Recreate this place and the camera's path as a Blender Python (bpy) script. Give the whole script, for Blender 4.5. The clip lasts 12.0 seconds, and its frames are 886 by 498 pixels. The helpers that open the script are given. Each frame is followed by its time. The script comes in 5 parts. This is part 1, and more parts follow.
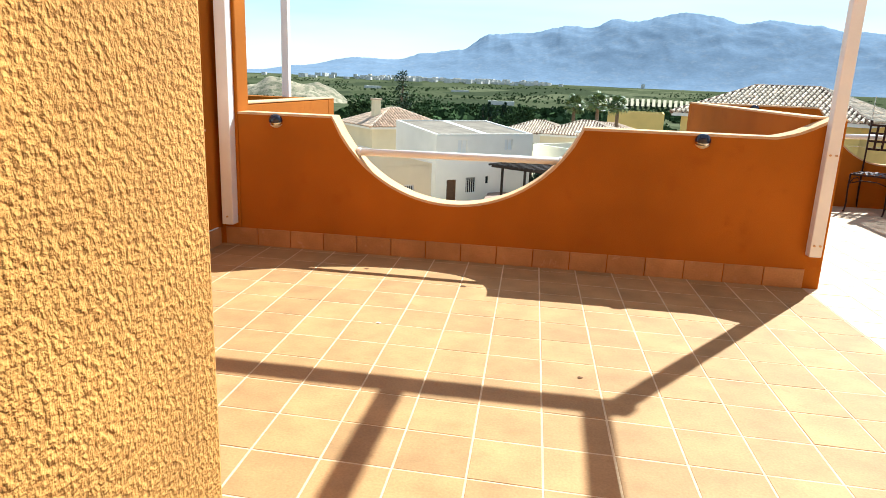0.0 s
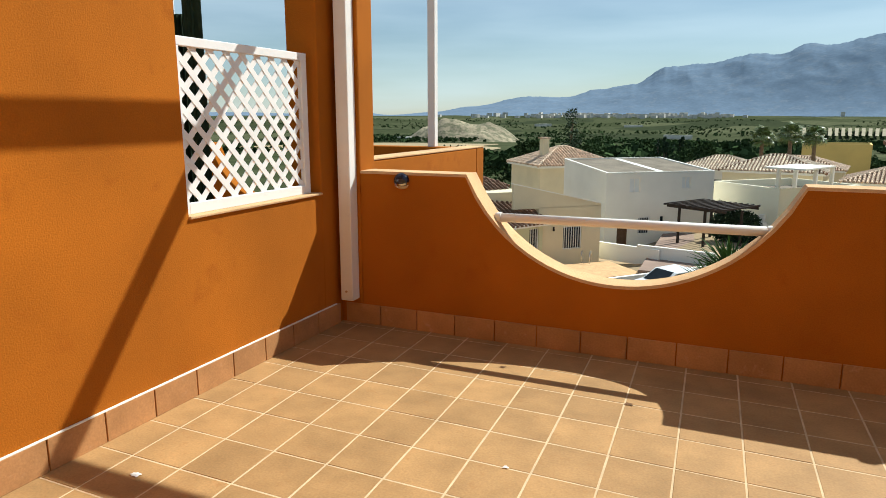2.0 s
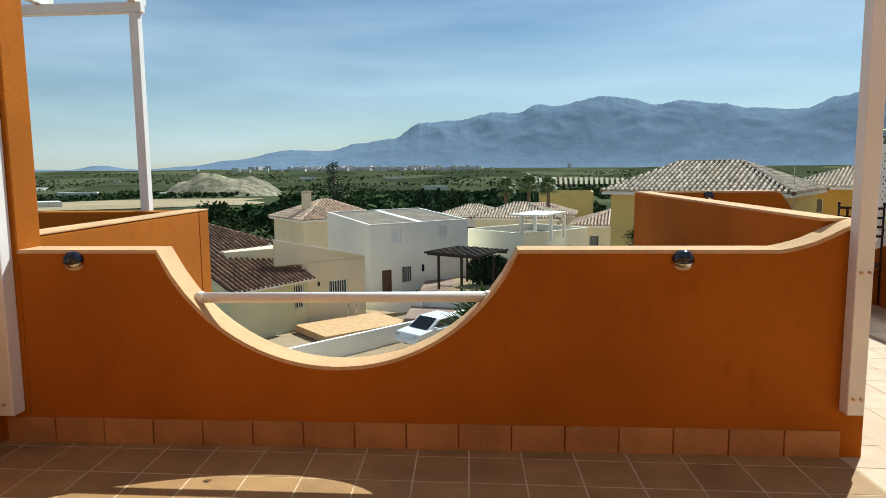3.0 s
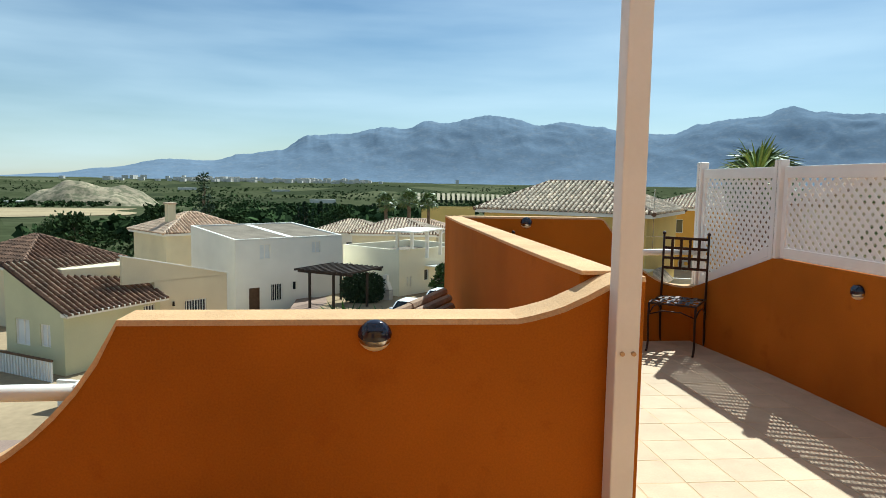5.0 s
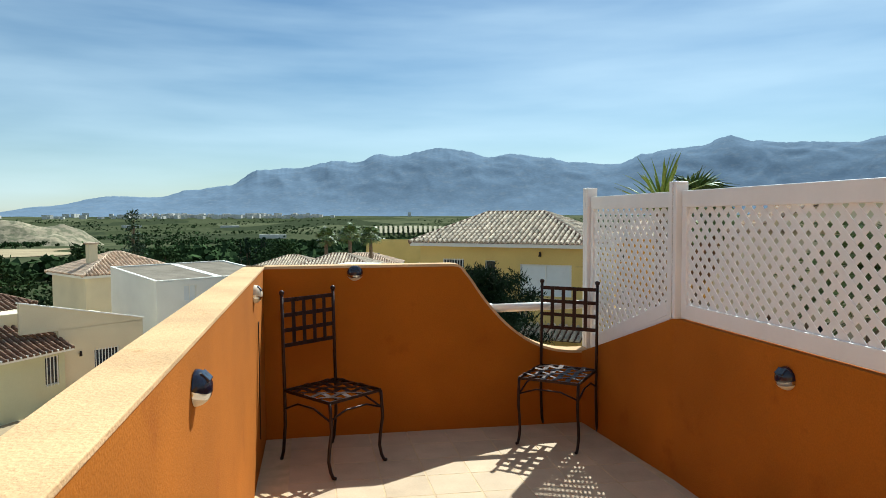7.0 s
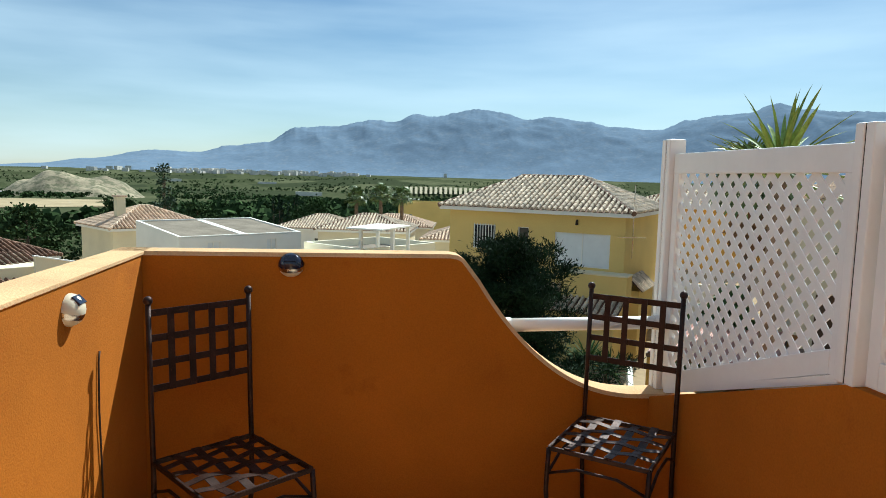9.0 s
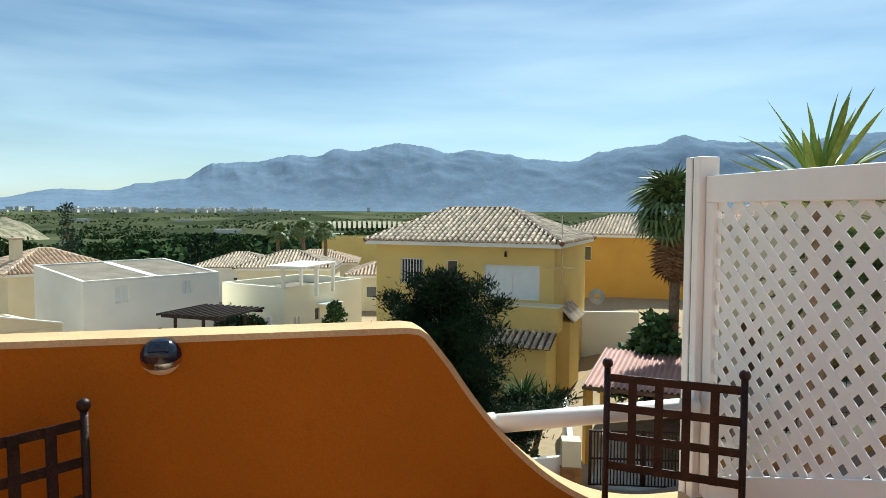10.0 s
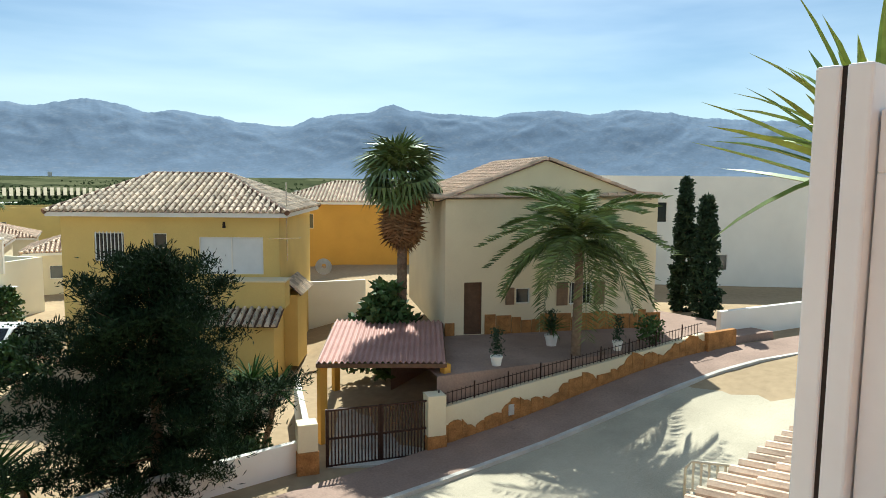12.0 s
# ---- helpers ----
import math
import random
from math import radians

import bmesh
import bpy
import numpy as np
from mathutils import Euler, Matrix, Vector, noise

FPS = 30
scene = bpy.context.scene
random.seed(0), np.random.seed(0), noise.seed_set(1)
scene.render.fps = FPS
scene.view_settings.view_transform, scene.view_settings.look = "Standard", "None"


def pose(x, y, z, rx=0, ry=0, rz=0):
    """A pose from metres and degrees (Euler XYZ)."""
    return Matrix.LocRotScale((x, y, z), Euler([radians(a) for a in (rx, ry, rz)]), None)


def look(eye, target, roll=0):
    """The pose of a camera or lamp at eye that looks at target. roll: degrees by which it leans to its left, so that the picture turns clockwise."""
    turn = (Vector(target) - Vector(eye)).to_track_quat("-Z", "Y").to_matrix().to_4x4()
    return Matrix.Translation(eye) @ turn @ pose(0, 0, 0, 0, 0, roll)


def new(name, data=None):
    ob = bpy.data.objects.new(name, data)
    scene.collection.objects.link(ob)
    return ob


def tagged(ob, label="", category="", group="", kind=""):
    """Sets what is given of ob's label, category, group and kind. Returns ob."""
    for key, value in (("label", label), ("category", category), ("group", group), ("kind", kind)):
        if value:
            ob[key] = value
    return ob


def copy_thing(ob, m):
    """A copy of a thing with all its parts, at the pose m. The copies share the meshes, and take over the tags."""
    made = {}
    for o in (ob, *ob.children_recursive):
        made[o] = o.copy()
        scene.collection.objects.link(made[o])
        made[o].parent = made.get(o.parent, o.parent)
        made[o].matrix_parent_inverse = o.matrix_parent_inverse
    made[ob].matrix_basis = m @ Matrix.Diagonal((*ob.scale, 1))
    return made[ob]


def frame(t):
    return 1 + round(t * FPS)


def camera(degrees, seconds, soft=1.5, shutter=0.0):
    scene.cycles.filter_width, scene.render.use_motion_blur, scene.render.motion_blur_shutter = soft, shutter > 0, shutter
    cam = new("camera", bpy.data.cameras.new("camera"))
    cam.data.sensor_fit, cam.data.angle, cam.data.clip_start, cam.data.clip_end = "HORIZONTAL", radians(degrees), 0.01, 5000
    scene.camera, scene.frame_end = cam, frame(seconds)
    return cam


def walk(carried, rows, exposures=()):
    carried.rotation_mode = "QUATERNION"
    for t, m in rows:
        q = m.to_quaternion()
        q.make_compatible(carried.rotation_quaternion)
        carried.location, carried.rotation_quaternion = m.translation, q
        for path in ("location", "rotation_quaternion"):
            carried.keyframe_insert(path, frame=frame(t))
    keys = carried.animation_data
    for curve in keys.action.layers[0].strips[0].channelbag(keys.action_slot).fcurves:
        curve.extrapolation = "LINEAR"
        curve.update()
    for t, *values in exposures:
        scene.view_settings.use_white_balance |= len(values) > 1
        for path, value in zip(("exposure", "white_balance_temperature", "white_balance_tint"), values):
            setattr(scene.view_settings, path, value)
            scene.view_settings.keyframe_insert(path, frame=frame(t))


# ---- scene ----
cam = camera(66.9, 12.0, 0.9)
PATH = [
    (0, (2.874, -0.368, 1.457), (2.573, 1.548, 0.97), 2.2),
    (0.5, (2.844, -0.043, 1.401), (2.326, 1.808, 0.849), 3.6),
    (1, (2.794, 0.236, 1.377), (1.892, 1.85, 0.613), 2.2),
    (1.2, (2.759, 0.354, 1.371), (1.672, 1.849, 0.608), -0.6),
    (1.5, (2.767, 0.545, 1.441), (1.634, 2.091, 0.871), -1.4),
    (2, (2.737, 0.793, 1.528), (1.951, 2.591, 1.139), 0.0),
    (2.5, (2.757, 1.058, 1.572), (2.463, 3.012, 1.263), -0.7),
    (3, (2.947, 1.357, 1.587), (2.81, 3.338, 1.348), -0.5),
    (3.2, (3.05, 1.437, 1.607), (2.964, 3.423, 1.388), -0.4),
    (4.8, (3.892, 2.563, 1.638), (4.02, 4.55, 1.444), 0.6),
    (5, (3.994, 2.649, 1.626), (4.187, 4.63, 1.431), 0.9),
    (5.5, (4.356, 3.025, 1.637), (4.759, 4.978, 1.481), 0.5),
    (6, (4.712, 3.356, 1.65), (5.004, 5.331, 1.532), 1.3),
    (6.5, (5.003, 3.783, 1.642), (5.303, 5.758, 1.537), 1.1),
    (6.7, (5.142, 3.985, 1.669), (5.474, 5.955, 1.58), -0.2),
    (8.3, (5.717, 5.541, 1.656), (6.015, 7.508, 1.459), 0.7),
    (8.5, (5.752, 5.722, 1.647), (6.007, 7.697, 1.463), 1.1),
    (9, (5.849, 6.181, 1.668), (6.078, 8.157, 1.455), 1.4),
    (9.5, (5.847, 6.703, 1.684), (6.222, 8.66, 1.506), 0.3),
    (10, (5.879, 7.232, 1.679), (6.328, 9.178, 1.567), 0.2),
    (10.2, (5.884, 7.436, 1.696), (6.339, 9.38, 1.572), 0.6),
    (10.5, (5.876, 7.771, 1.687), (6.449, 9.682, 1.54), 0.4),
    (11, (5.903, 8.207, 1.709), (6.709, 10.028, 1.519), -0.7),
    (11.5, (6.049, 8.632, 1.712), (6.966, 10.402, 1.561), 1.1),
    (12, (6.206, 9.018, 1.699), (7.401, 10.608, 1.492), 0.5),
]
EXPOSURES = [
    (0, 1.25, 5700, 0), (0.5, 1.04, 5850, 0), (1.0, 0.72, 6000, 0), (1.5, 0.58, 6050, 0), (2.0, 0.46, 6050, 0), (2.5, 0.34, 5900, 0), (3.2, 0.40, 5750, -3),
    (5.0, 0.53, 5750, -4), (9.0, 0.62, 5750, -4), (10.5, 0.74, 5900, -4), (12.0, 0.84, 6100, 0),
]
walk(cam, [(t, look(eye, target, roll)) for t, eye, target, roll in PATH], EXPOSURES)

# ---- light ----
SHIFT = Vector((0.54, 0.78, 1.0))  # towards the sun
sun_el = math.atan2(SHIFT.z, math.hypot(SHIFT.x, SHIFT.y))
sun_az = math.atan2(SHIFT.x, SHIFT.y)
world = bpy.data.worlds.new("sky")
scene.world = world
world.use_nodes = True
wn = world.node_tree.nodes
wl = world.node_tree.links
sky = wn.new("ShaderNodeTexSky")
sky.sky_type = "NISHITA"
sky.sun_disc = False
sky.sun_elevation = sun_el
sky.sun_rotation = sun_az
sky.air_density = 1.0
sky.dust_density = 0.15
sky.ozone_density = 2.2
# thin streaky cloud over the clear sky
wco = wn.new("ShaderNodeTexCoord")
wmap = wn.new("ShaderNodeMapping")
wmap.inputs["Scale"].default_value = (1.2, 1.6, 9.0)
wl.new(wco.outputs["Generated"], wmap.inputs["Vector"])
wnoise = wn.new("ShaderNodeTexNoise")
wnoise.inputs["Scale"].default_value = 1.6
wnoise.inputs["Detail"].default_value = 5
wnoise.inputs["Roughness"].default_value = 0.48
wl.new(wmap.outputs["Vector"], wnoise.inputs["Vector"])
wramp = wn.new("ShaderNodeMapRange")
wramp.inputs["From Min"].default_value = 0.28
wramp.inputs["From Max"].default_value = 0.86
wramp.inputs["To Max"].default_value = 0.62
wl.new(wnoise.outputs["Fac"], wramp.inputs["Value"])
wmix = wn.new("ShaderNodeMixRGB")
wmix.inputs["Color2"].default_value = (11.0, 12.4, 13.6, 1)
wl.new(wramp.outputs["Result"], wmix.inputs["Fac"])
wl.new(sky.outputs["Color"], wmix.inputs["Color1"])
wl.new(wmix.outputs["Color"], wn["Background"].inputs["Color"])
wn["Background"].inputs["Strength"].default_value = 0.057
sun = new("sun", bpy.data.lights.new("sun", "SUN"))
sun.data.energy = 5.0
sun.data.angle = radians(0.55)
sun.data.color = (1.0, 0.965, 0.90)
sun.matrix_world = look(SHIFT * 30, (0, 0, 0))


# ---- materials ----
def material(name, base, rough=0.85, vary=0.12, scale=3.0, fine=60.0, bump=0.15, second=None, second_at=0.6, metal=0.0, island=0.0, spec=0.3, dist=0.004):
    """A surface with broad stains, fine grain and relief. second: the colour of stains."""
    m = bpy.data.materials.new(name)
    m.use_nodes = True
    n, l = m.node_tree.nodes, m.node_tree.links
    bs = n["Principled BSDF"]
    bs.inputs["Roughness"].default_value = rough
    bs.inputs["Metallic"].default_value = metal
    bs.inputs["Specular IOR Level"].default_value = spec
    co = n.new("ShaderNodeNewGeometry")
    big = n.new("ShaderNodeTexNoise")
    big.inputs["Scale"].default_value = scale
    big.inputs["Detail"].default_value = 6
    small = n.new("ShaderNodeTexNoise")
    small.inputs["Scale"].default_value = fine
    small.inputs["Detail"].default_value = 4
    l.new(co.outputs["Position"], big.inputs["Vector"])
    l.new(co.outputs["Position"], small.inputs["Vector"])
    c = Vector(base)
    lo = [max(0, x * (1 - vary)) for x in c]
    hi = [min(1, x * (1 + vary)) for x in c]
    ramp = n.new("ShaderNodeValToRGB")
    ramp.color_ramp.elements[0].position, ramp.color_ramp.elements[1].position = 0.3, 0.7
    ramp.color_ramp.elements[0].color, ramp.color_ramp.elements[1].color = (*lo, 1), (*hi, 1)
    l.new(big.outputs["Fac"], ramp.inputs["Fac"])
    out = ramp.outputs["Color"]
    if second:
        st = n.new("ShaderNodeTexNoise")
        st.inputs["Scale"].default_value = scale * 2.7
        st.inputs["Detail"].default_value = 9
        st.inputs["Roughness"].default_value = 0.65
        l.new(co.outputs["Position"], st.inputs["Vector"])
        rg = n.new("ShaderNodeMapRange")
        rg.inputs["From Min"].default_value, rg.inputs["From Max"].default_value = second_at, second_at + 0.12
        rg.inputs["To Max"].default_value = 0.8
        l.new(st.outputs["Fac"], rg.inputs["Value"])
        mx = n.new("ShaderNodeMixRGB")
        mx.inputs["Color2"].default_value = (*second, 1)
        l.new(rg.outputs["Result"], mx.inputs["Fac"])
        l.new(out, mx.inputs["Color1"])
        out = mx.outputs["Color"]
    gr = n.new("ShaderNodeMixRGB")
    gr.blend_type = "OVERLAY"
    gr.inputs["Fac"].default_value = min(0.5, vary * 1.6)
    l.new(out, gr.inputs["Color1"])
    l.new(small.outputs["Fac"], gr.inputs["Color2"])
    out = gr.outputs["Color"]
    if island:
        info = n.new("ShaderNodeObjectInfo")
        add = n.new("ShaderNodeMath")
        add.operation = "ADD"
        l.new(info.outputs["Random"], add.inputs[0])
        l.new(co.outputs["Random Per Island"], add.inputs[1])
        fr = n.new("ShaderNodeMath")
        fr.operation = "FRACT"
        l.new(add.outputs[0], fr.inputs[0])
        mr = n.new("ShaderNodeMapRange")
        mr.inputs["To Min"].default_value, mr.inputs["To Max"].default_value = 1 - island, 1 + island
        l.new(fr.outputs[0], mr.inputs["Value"])
        mul = n.new("ShaderNodeVectorMath")
        mul.operation = "SCALE"
        l.new(out, mul.inputs[0])
        l.new(mr.outputs["Result"], mul.inputs["Scale"])
        out = mul.outputs["Vector"]
    l.new(out, bs.inputs["Base Color"])
    if bump:
        b = n.new("ShaderNodeBump")
        b.inputs["Strength"].default_value = bump
        b.inputs["Distance"].default_value = dist
        l.new(small.outputs["Fac"], b.inputs["Height"])
        l.new(b.outputs["Normal"], bs.inputs["Normal"])
    return m


M = {}
M["orange"] = material("orange_render", (0.375, 0.113, 0.0073), 0.94, 0.15, 1.3, 130, 0.4, (0.32, 0.088, 0.0056), 0.58, spec=0.15)
# same orange paint as the walls; direct sun on top is in the colour
M["cap"] = material("sunlit_tint_cap", (0.60, 0.37, 0.185), 0.9, 0.16, 3.0, 110, 0.8, (0.48, 0.26, 0.10), 0.6)
M["rough"] = material("rough_render", (0.53, 0.255, 0.062), 0.95, 0.18, 4.0, 105, 0.9, (0.46, 0.20, 0.045), 0.58, dist=0.010)
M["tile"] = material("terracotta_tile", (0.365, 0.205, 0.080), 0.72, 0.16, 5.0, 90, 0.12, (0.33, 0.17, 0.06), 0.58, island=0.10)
# paler terracotta for the tiles of floor_2
M["tile_pale"] = material("pale_terracotta_tile", (0.55, 0.40, 0.26), 0.72, 0.10, 5.0, 90, 0.12, (0.47, 0.32, 0.19), 0.62, island=0.06)
M["grout"] = material("pale_grout", (0.58, 0.42, 0.25), 0.95, 0.15, 8.0, 150, 0.3)
M["skirt"] = material("skirting_tile", (0.42, 0.205, 0.08), 0.75, 0.15, 5.0, 90, 0.12, (0.5, 0.28, 0.15), 0.6, island=0.1)
M["white"] = material("white_paint", (0.80, 0.76, 0.72), 0.5, 0.05, 4.0, 70, 0.1, (0.70, 0.62, 0.55), 0.66)
M["lattice"] = material("white_lattice", (0.82, 0.78, 0.75), 0.45, 0.04, 4.0, 50, 0.06)
M["iron"] = material("dark_iron", (0.035, 0.018, 0.014), 0.45, 0.35, 20.0, 160, 0.35, (0.11, 0.04, 0.02), 0.6, metal=0.55)
M["steel"] = material("brushed_steel", (0.60, 0.60, 0.60), 0.22, 0.05, 20, 200, 0.03, metal=1.0)
M["solar"] = material("solar_cell", (0.012, 0.014, 0.03), 0.12, 0.1, 20, 100, 0.0, spec=0.6)
M["frost"] = material("frosted_cover", (0.66, 0.57, 0.42), 0.35, 0.05, 10, 100, 0.0)
M["dark"] = material("dark_wood", (0.03, 0.018, 0.012), 0.7, 0.3, 10, 80, 0.2)
M["yellow"] = material("yellow_wall", (0.70, 0.50, 0.17), 0.9, 0.07, 0.5, 20, 0.2)
M["cream"] = material("cream_wall", (0.72, 0.62, 0.42), 0.9, 0.07, 0.5, 20, 0.2)
M["warmwall"] = material("cream_white_wall", (0.82, 0.77, 0.60), 0.9, 0.05, 0.5, 20, 0.2)
M["whitewall"] = material("white_wall", (0.83, 0.79, 0.71), 0.9, 0.05, 0.5, 20, 0.2)
M["green"] = material("pale_green_wall", (0.58, 0.56, 0.36), 0.9, 0.07, 0.5, 20, 0.2)
M["ochre"] = material("ochre_wall", (0.60, 0.32, 0.06), 0.9, 0.08, 0.5, 20, 0.2)
M["rtile"] = material("clay_roof_tile", (0.58, 0.47, 0.35), 0.85, 0.25, 2.0, 30, 0.3, (0.30, 0.20, 0.14), 0.6, island=0.25)
M["rtile_brown"] = material("brown_roof_tile", (0.17, 0.095, 0.06), 0.85, 0.3, 2.0, 30, 0.3, (0.1, 0.06, 0.045), 0.6, island=0.3)
M["rtile_pink"] = material("pink_roof_tile", (0.62, 0.455, 0.325), 0.85, 0.2, 2.0, 30, 0.3, (0.48, 0.33, 0.23), 0.6, island=0.2)
M["rtile_tan"] = material("dusty_roof_tile", (0.30, 0.20, 0.135), 0.9, 0.25, 3.0, 40, 0.4, (0.2, 0.12, 0.08), 0.6, island=0.25)
M["gravelroof"] = material("grey_gravel_roof", (0.22, 0.185, 0.145), 0.95, 0.2, 0.8, 10, 0.4, (0.3, 0.26, 0.2), 0.6, spec=0.05)
M["asphalt"] = material("sunlit_asphalt", (0.47, 0.415, 0.31), 0.95, 0.18, 0.4, 25, 0.3, (0.54, 0.48, 0.37), 0.6, spec=0.1)
M["paving"] = material("pink_paving", (0.30, 0.21, 0.165), 0.9, 0.15, 0.7, 14, 0.3, (0.22, 0.15, 0.12), 0.6, spec=0.1)
M["kerb"] = material("concrete_kerb", (0.50, 0.47, 0.42), 0.9, 0.15, 2, 30, 0.2)
M["glass"] = material("dark_window_glass", (0.02, 0.025, 0.03), 0.08, 0.1, 3, 30, 0.0, spec=0.6)
M["shutter"] = material("white_shutter", (0.74, 0.74, 0.72), 0.5, 0.04, 2, 30, 0.05)
M["brown"] = material("brown_door", (0.12, 0.065, 0.035), 0.6, 0.2, 4, 40, 0.1)
M["brown_pale"] = material("weathered_brown_shutter", (0.22, 0.14, 0.085), 0.7, 0.2, 4, 40, 0.1)
M["frond"] = material("palm_frond", (0.13, 0.175, 0.055), 0.45, 0.3, 3, 20, 0.0, island=0.35)
M["frond_dry"] = material("dry_palm_skirt", (0.22, 0.115, 0.05), 0.9, 0.3, 3, 20, 0.0, island=0.3)
M["yuccaleaf"] = material("yucca_leaf", (0.20, 0.27, 0.06), 0.45, 0.25, 5, 40, 0.0, island=0.25)
M["yuccadark"] = material("dark_yucca_leaf", (0.05, 0.10, 0.022), 0.62, 0.3, 5, 40, 0.0, island=0.3, spec=0.15)
M["pine"] = material("pine_needles", (0.012, 0.026, 0.010), 0.8, 0.35, 2, 20, 0.0, island=0.45, spec=0.1)
M["leaf"] = material("broad_leaf", (0.06, 0.11, 0.03), 0.6, 0.3, 2, 20, 0.0, island=0.4)
M["bark"] = material("palm_bark", (0.19, 0.13, 0.085), 0.95, 0.3, 6, 40, 0.6)
M["cypress"] = material("cypress_foliage", (0.03, 0.055, 0.025), 0.8, 0.3, 3, 20, 0.0, island=0.35)
M["carpaint"] = material("white_car_paint", (0.78, 0.78, 0.78), 0.25, 0.02, 2, 20, 0.0, spec=0.5)
M["rubber"] = material("black_rubber", (0.02, 0.02, 0.02), 0.8, 0.2, 10, 60, 0.1)
M["sheet"] = material("corrugated_sheet", (0.42, 0.23, 0.19), 0.6, 0.12, 1.0, 20, 0.1, (0.5, 0.33, 0.28), 0.6)
M["stonebase"] = material("rust_stone_base", (0.36, 0.17, 0.055), 0.95, 0.3, 3.0, 20, 0.6, (0.2, 0.1, 0.04), 0.58)
M["room"] = material("plain_room_wall", (0.55, 0.5, 0.44), 0.9, 0.04, 2, 30, 0.05)


# ---- building blocks ----
def obj(name, bm, mat, parent=None, smooth=False):
    me = bpy.data.meshes.new(name)
    bm.to_mesh(me)
    bm.free()
    if smooth:
        for p in me.polygons:
            p.use_smooth = True
    me.materials.append(M[mat])
    ob = new(name, me)
    if parent:
        ob.parent = parent
    return ob


def part(name, bm, mat, parent, label="", smooth=False):
    ob = obj(name, bm, mat, parent, smooth)
    return tagged(ob, label) if label else ob


def setting(name, bm, mat, label, category="wall", smooth=False):
    return tagged(obj(name, bm, mat, None, smooth), label, category, kind="structure")


def thing(name, label, category, at=(0, 0, 0), turn=0.0, group=""):
    e = new(name)
    e.empty_display_size = 0.1
    e.matrix_world = pose(at[0], at[1], at[2], 0, 0, turn)
    return tagged(e, label, category, group)


def box(x0, x1, y0, y1, z0, z1, bevel=0.0, bm=None):
    bm2 = bmesh.new()
    bmesh.ops.create_cube(bm2, size=1, matrix=Matrix.Translation(((x0 + x1) / 2, (y0 + y1) / 2, (z0 + z1) / 2)) @ Matrix.Diagonal((x1 - x0, y1 - y0, z1 - z0, 1)))
    if bevel:
        bmesh.ops.bevel(bm2, geom=bm2.edges[:], offset=bevel, segments=2, affect="EDGES", profile=0.5)
    return join(bm, bm2)


def join(bm, bm2):
    if bm is None:
        return bm2
    tmp = bpy.data.meshes.new("tmp")
    bm2.to_mesh(tmp)
    bm2.free()
    bm.from_mesh(tmp)
    bpy.data.meshes.remove(tmp)
    return bm


def moved(bm, m):
    bmesh.ops.transform(bm, matrix=m, verts=bm.verts)
    return bm


def prism(points, a, b, axis="y", bevel=0.0):
    """A closed outline of (u, v) drawn out from a to b along axis. axis y: (x, z); axis x: (y, z); axis z: (x, y)."""
    bm = bmesh.new()
    put = {"y": lambda u, v, w: (u, w, v), "x": lambda u, v, w: (w, u, v), "z": lambda u, v, w: (u, v, w)}[axis]
    lo = [bm.verts.new(put(u, v, a)) for u, v in points]
    hi = [bm.verts.new(put(u, v, b)) for u, v in points]
    n = len(points)
    bm.faces.new(lo)
    bm.faces.new(hi[::-1])
    for i in range(n):
        j = (i + 1) % n
        bm.faces.new((lo[i], hi[i], hi[j], lo[j]))
    bmesh.ops.recalc_face_normals(bm, faces=bm.faces[:])
    if bevel:
        sharp = [e for e in bm.edges if len(e.link_faces) == 2 and e.calc_face_angle(0) > 0.9]
        bmesh.ops.bevel(bm, geom=sharp, offset=bevel, segments=3, affect="EDGES", profile=0.5)
    return bm


def rod(p, q, r, r2=None, sides=10, bm=None):
    p, q = Vector(p), Vector(q)
    d = q - p
    bm2 = bmesh.new()
    bmesh.ops.create_cone(bm2, cap_ends=True, segments=sides, radius1=r, radius2=r if r2 is None else r2, depth=d.length,
                          matrix=Matrix.Translation((p + q) / 2) @ d.to_track_quat("Z", "Y").to_matrix().to_4x4())
    return join(bm, bm2)


def bar(p, q, w, h, bevel=0.0, bm=None):
    """A straight timber or flat bar from p to q, w wide and h high."""
    p, q = Vector(p), Vector(q)
    d = q - p
    bm2 = bmesh.new()
    bmesh.ops.create_cube(bm2, size=1, matrix=Matrix.Diagonal((w, h, d.length, 1)))
    if bevel:
        bmesh.ops.bevel(bm2, geom=bm2.edges[:], offset=bevel, segments=2, affect="EDGES")
    z = d.normalized()
    up = Vector((0, 0, 1)) if abs(z.z) < 0.95 else Vector((0, 1, 0))
    x = up.cross(z).normalized()
    y = z.cross(x)
    m = Matrix((x, y, z)).transposed().to_4x4()
    moved(bm2, Matrix.Translation((p + q) / 2) @ m)
    return join(bm, bm2)


def tube(points, r, sides=8):
    """A round bar bent along a line of points."""
    bm = bmesh.new()
    pts = [Vector(p) for p in points]
    rings = []
    for i, p in enumerate(pts):
        d = (pts[min(i + 1, len(pts) - 1)] - pts[max(i - 1, 0)]).normalized()
        a = d.orthogonal().normalized() if i == 0 else (last - d * last.dot(d)).normalized()
        last = a
        b = d.cross(a)
        rings.append([bm.verts.new(p + a * (r * math.cos(t)) + b * (r * math.sin(t))) for t in (2 * math.pi * k / sides for k in range(sides))])
    for s, t in zip(rings, rings[1:]):
        for k in range(sides):
            bm.faces.new((s[k], s[(k + 1) % sides], t[(k + 1) % sides], t[k]))
    bm.faces.new(rings[0][::-1])
    bm.faces.new(rings[-1])
    return bm


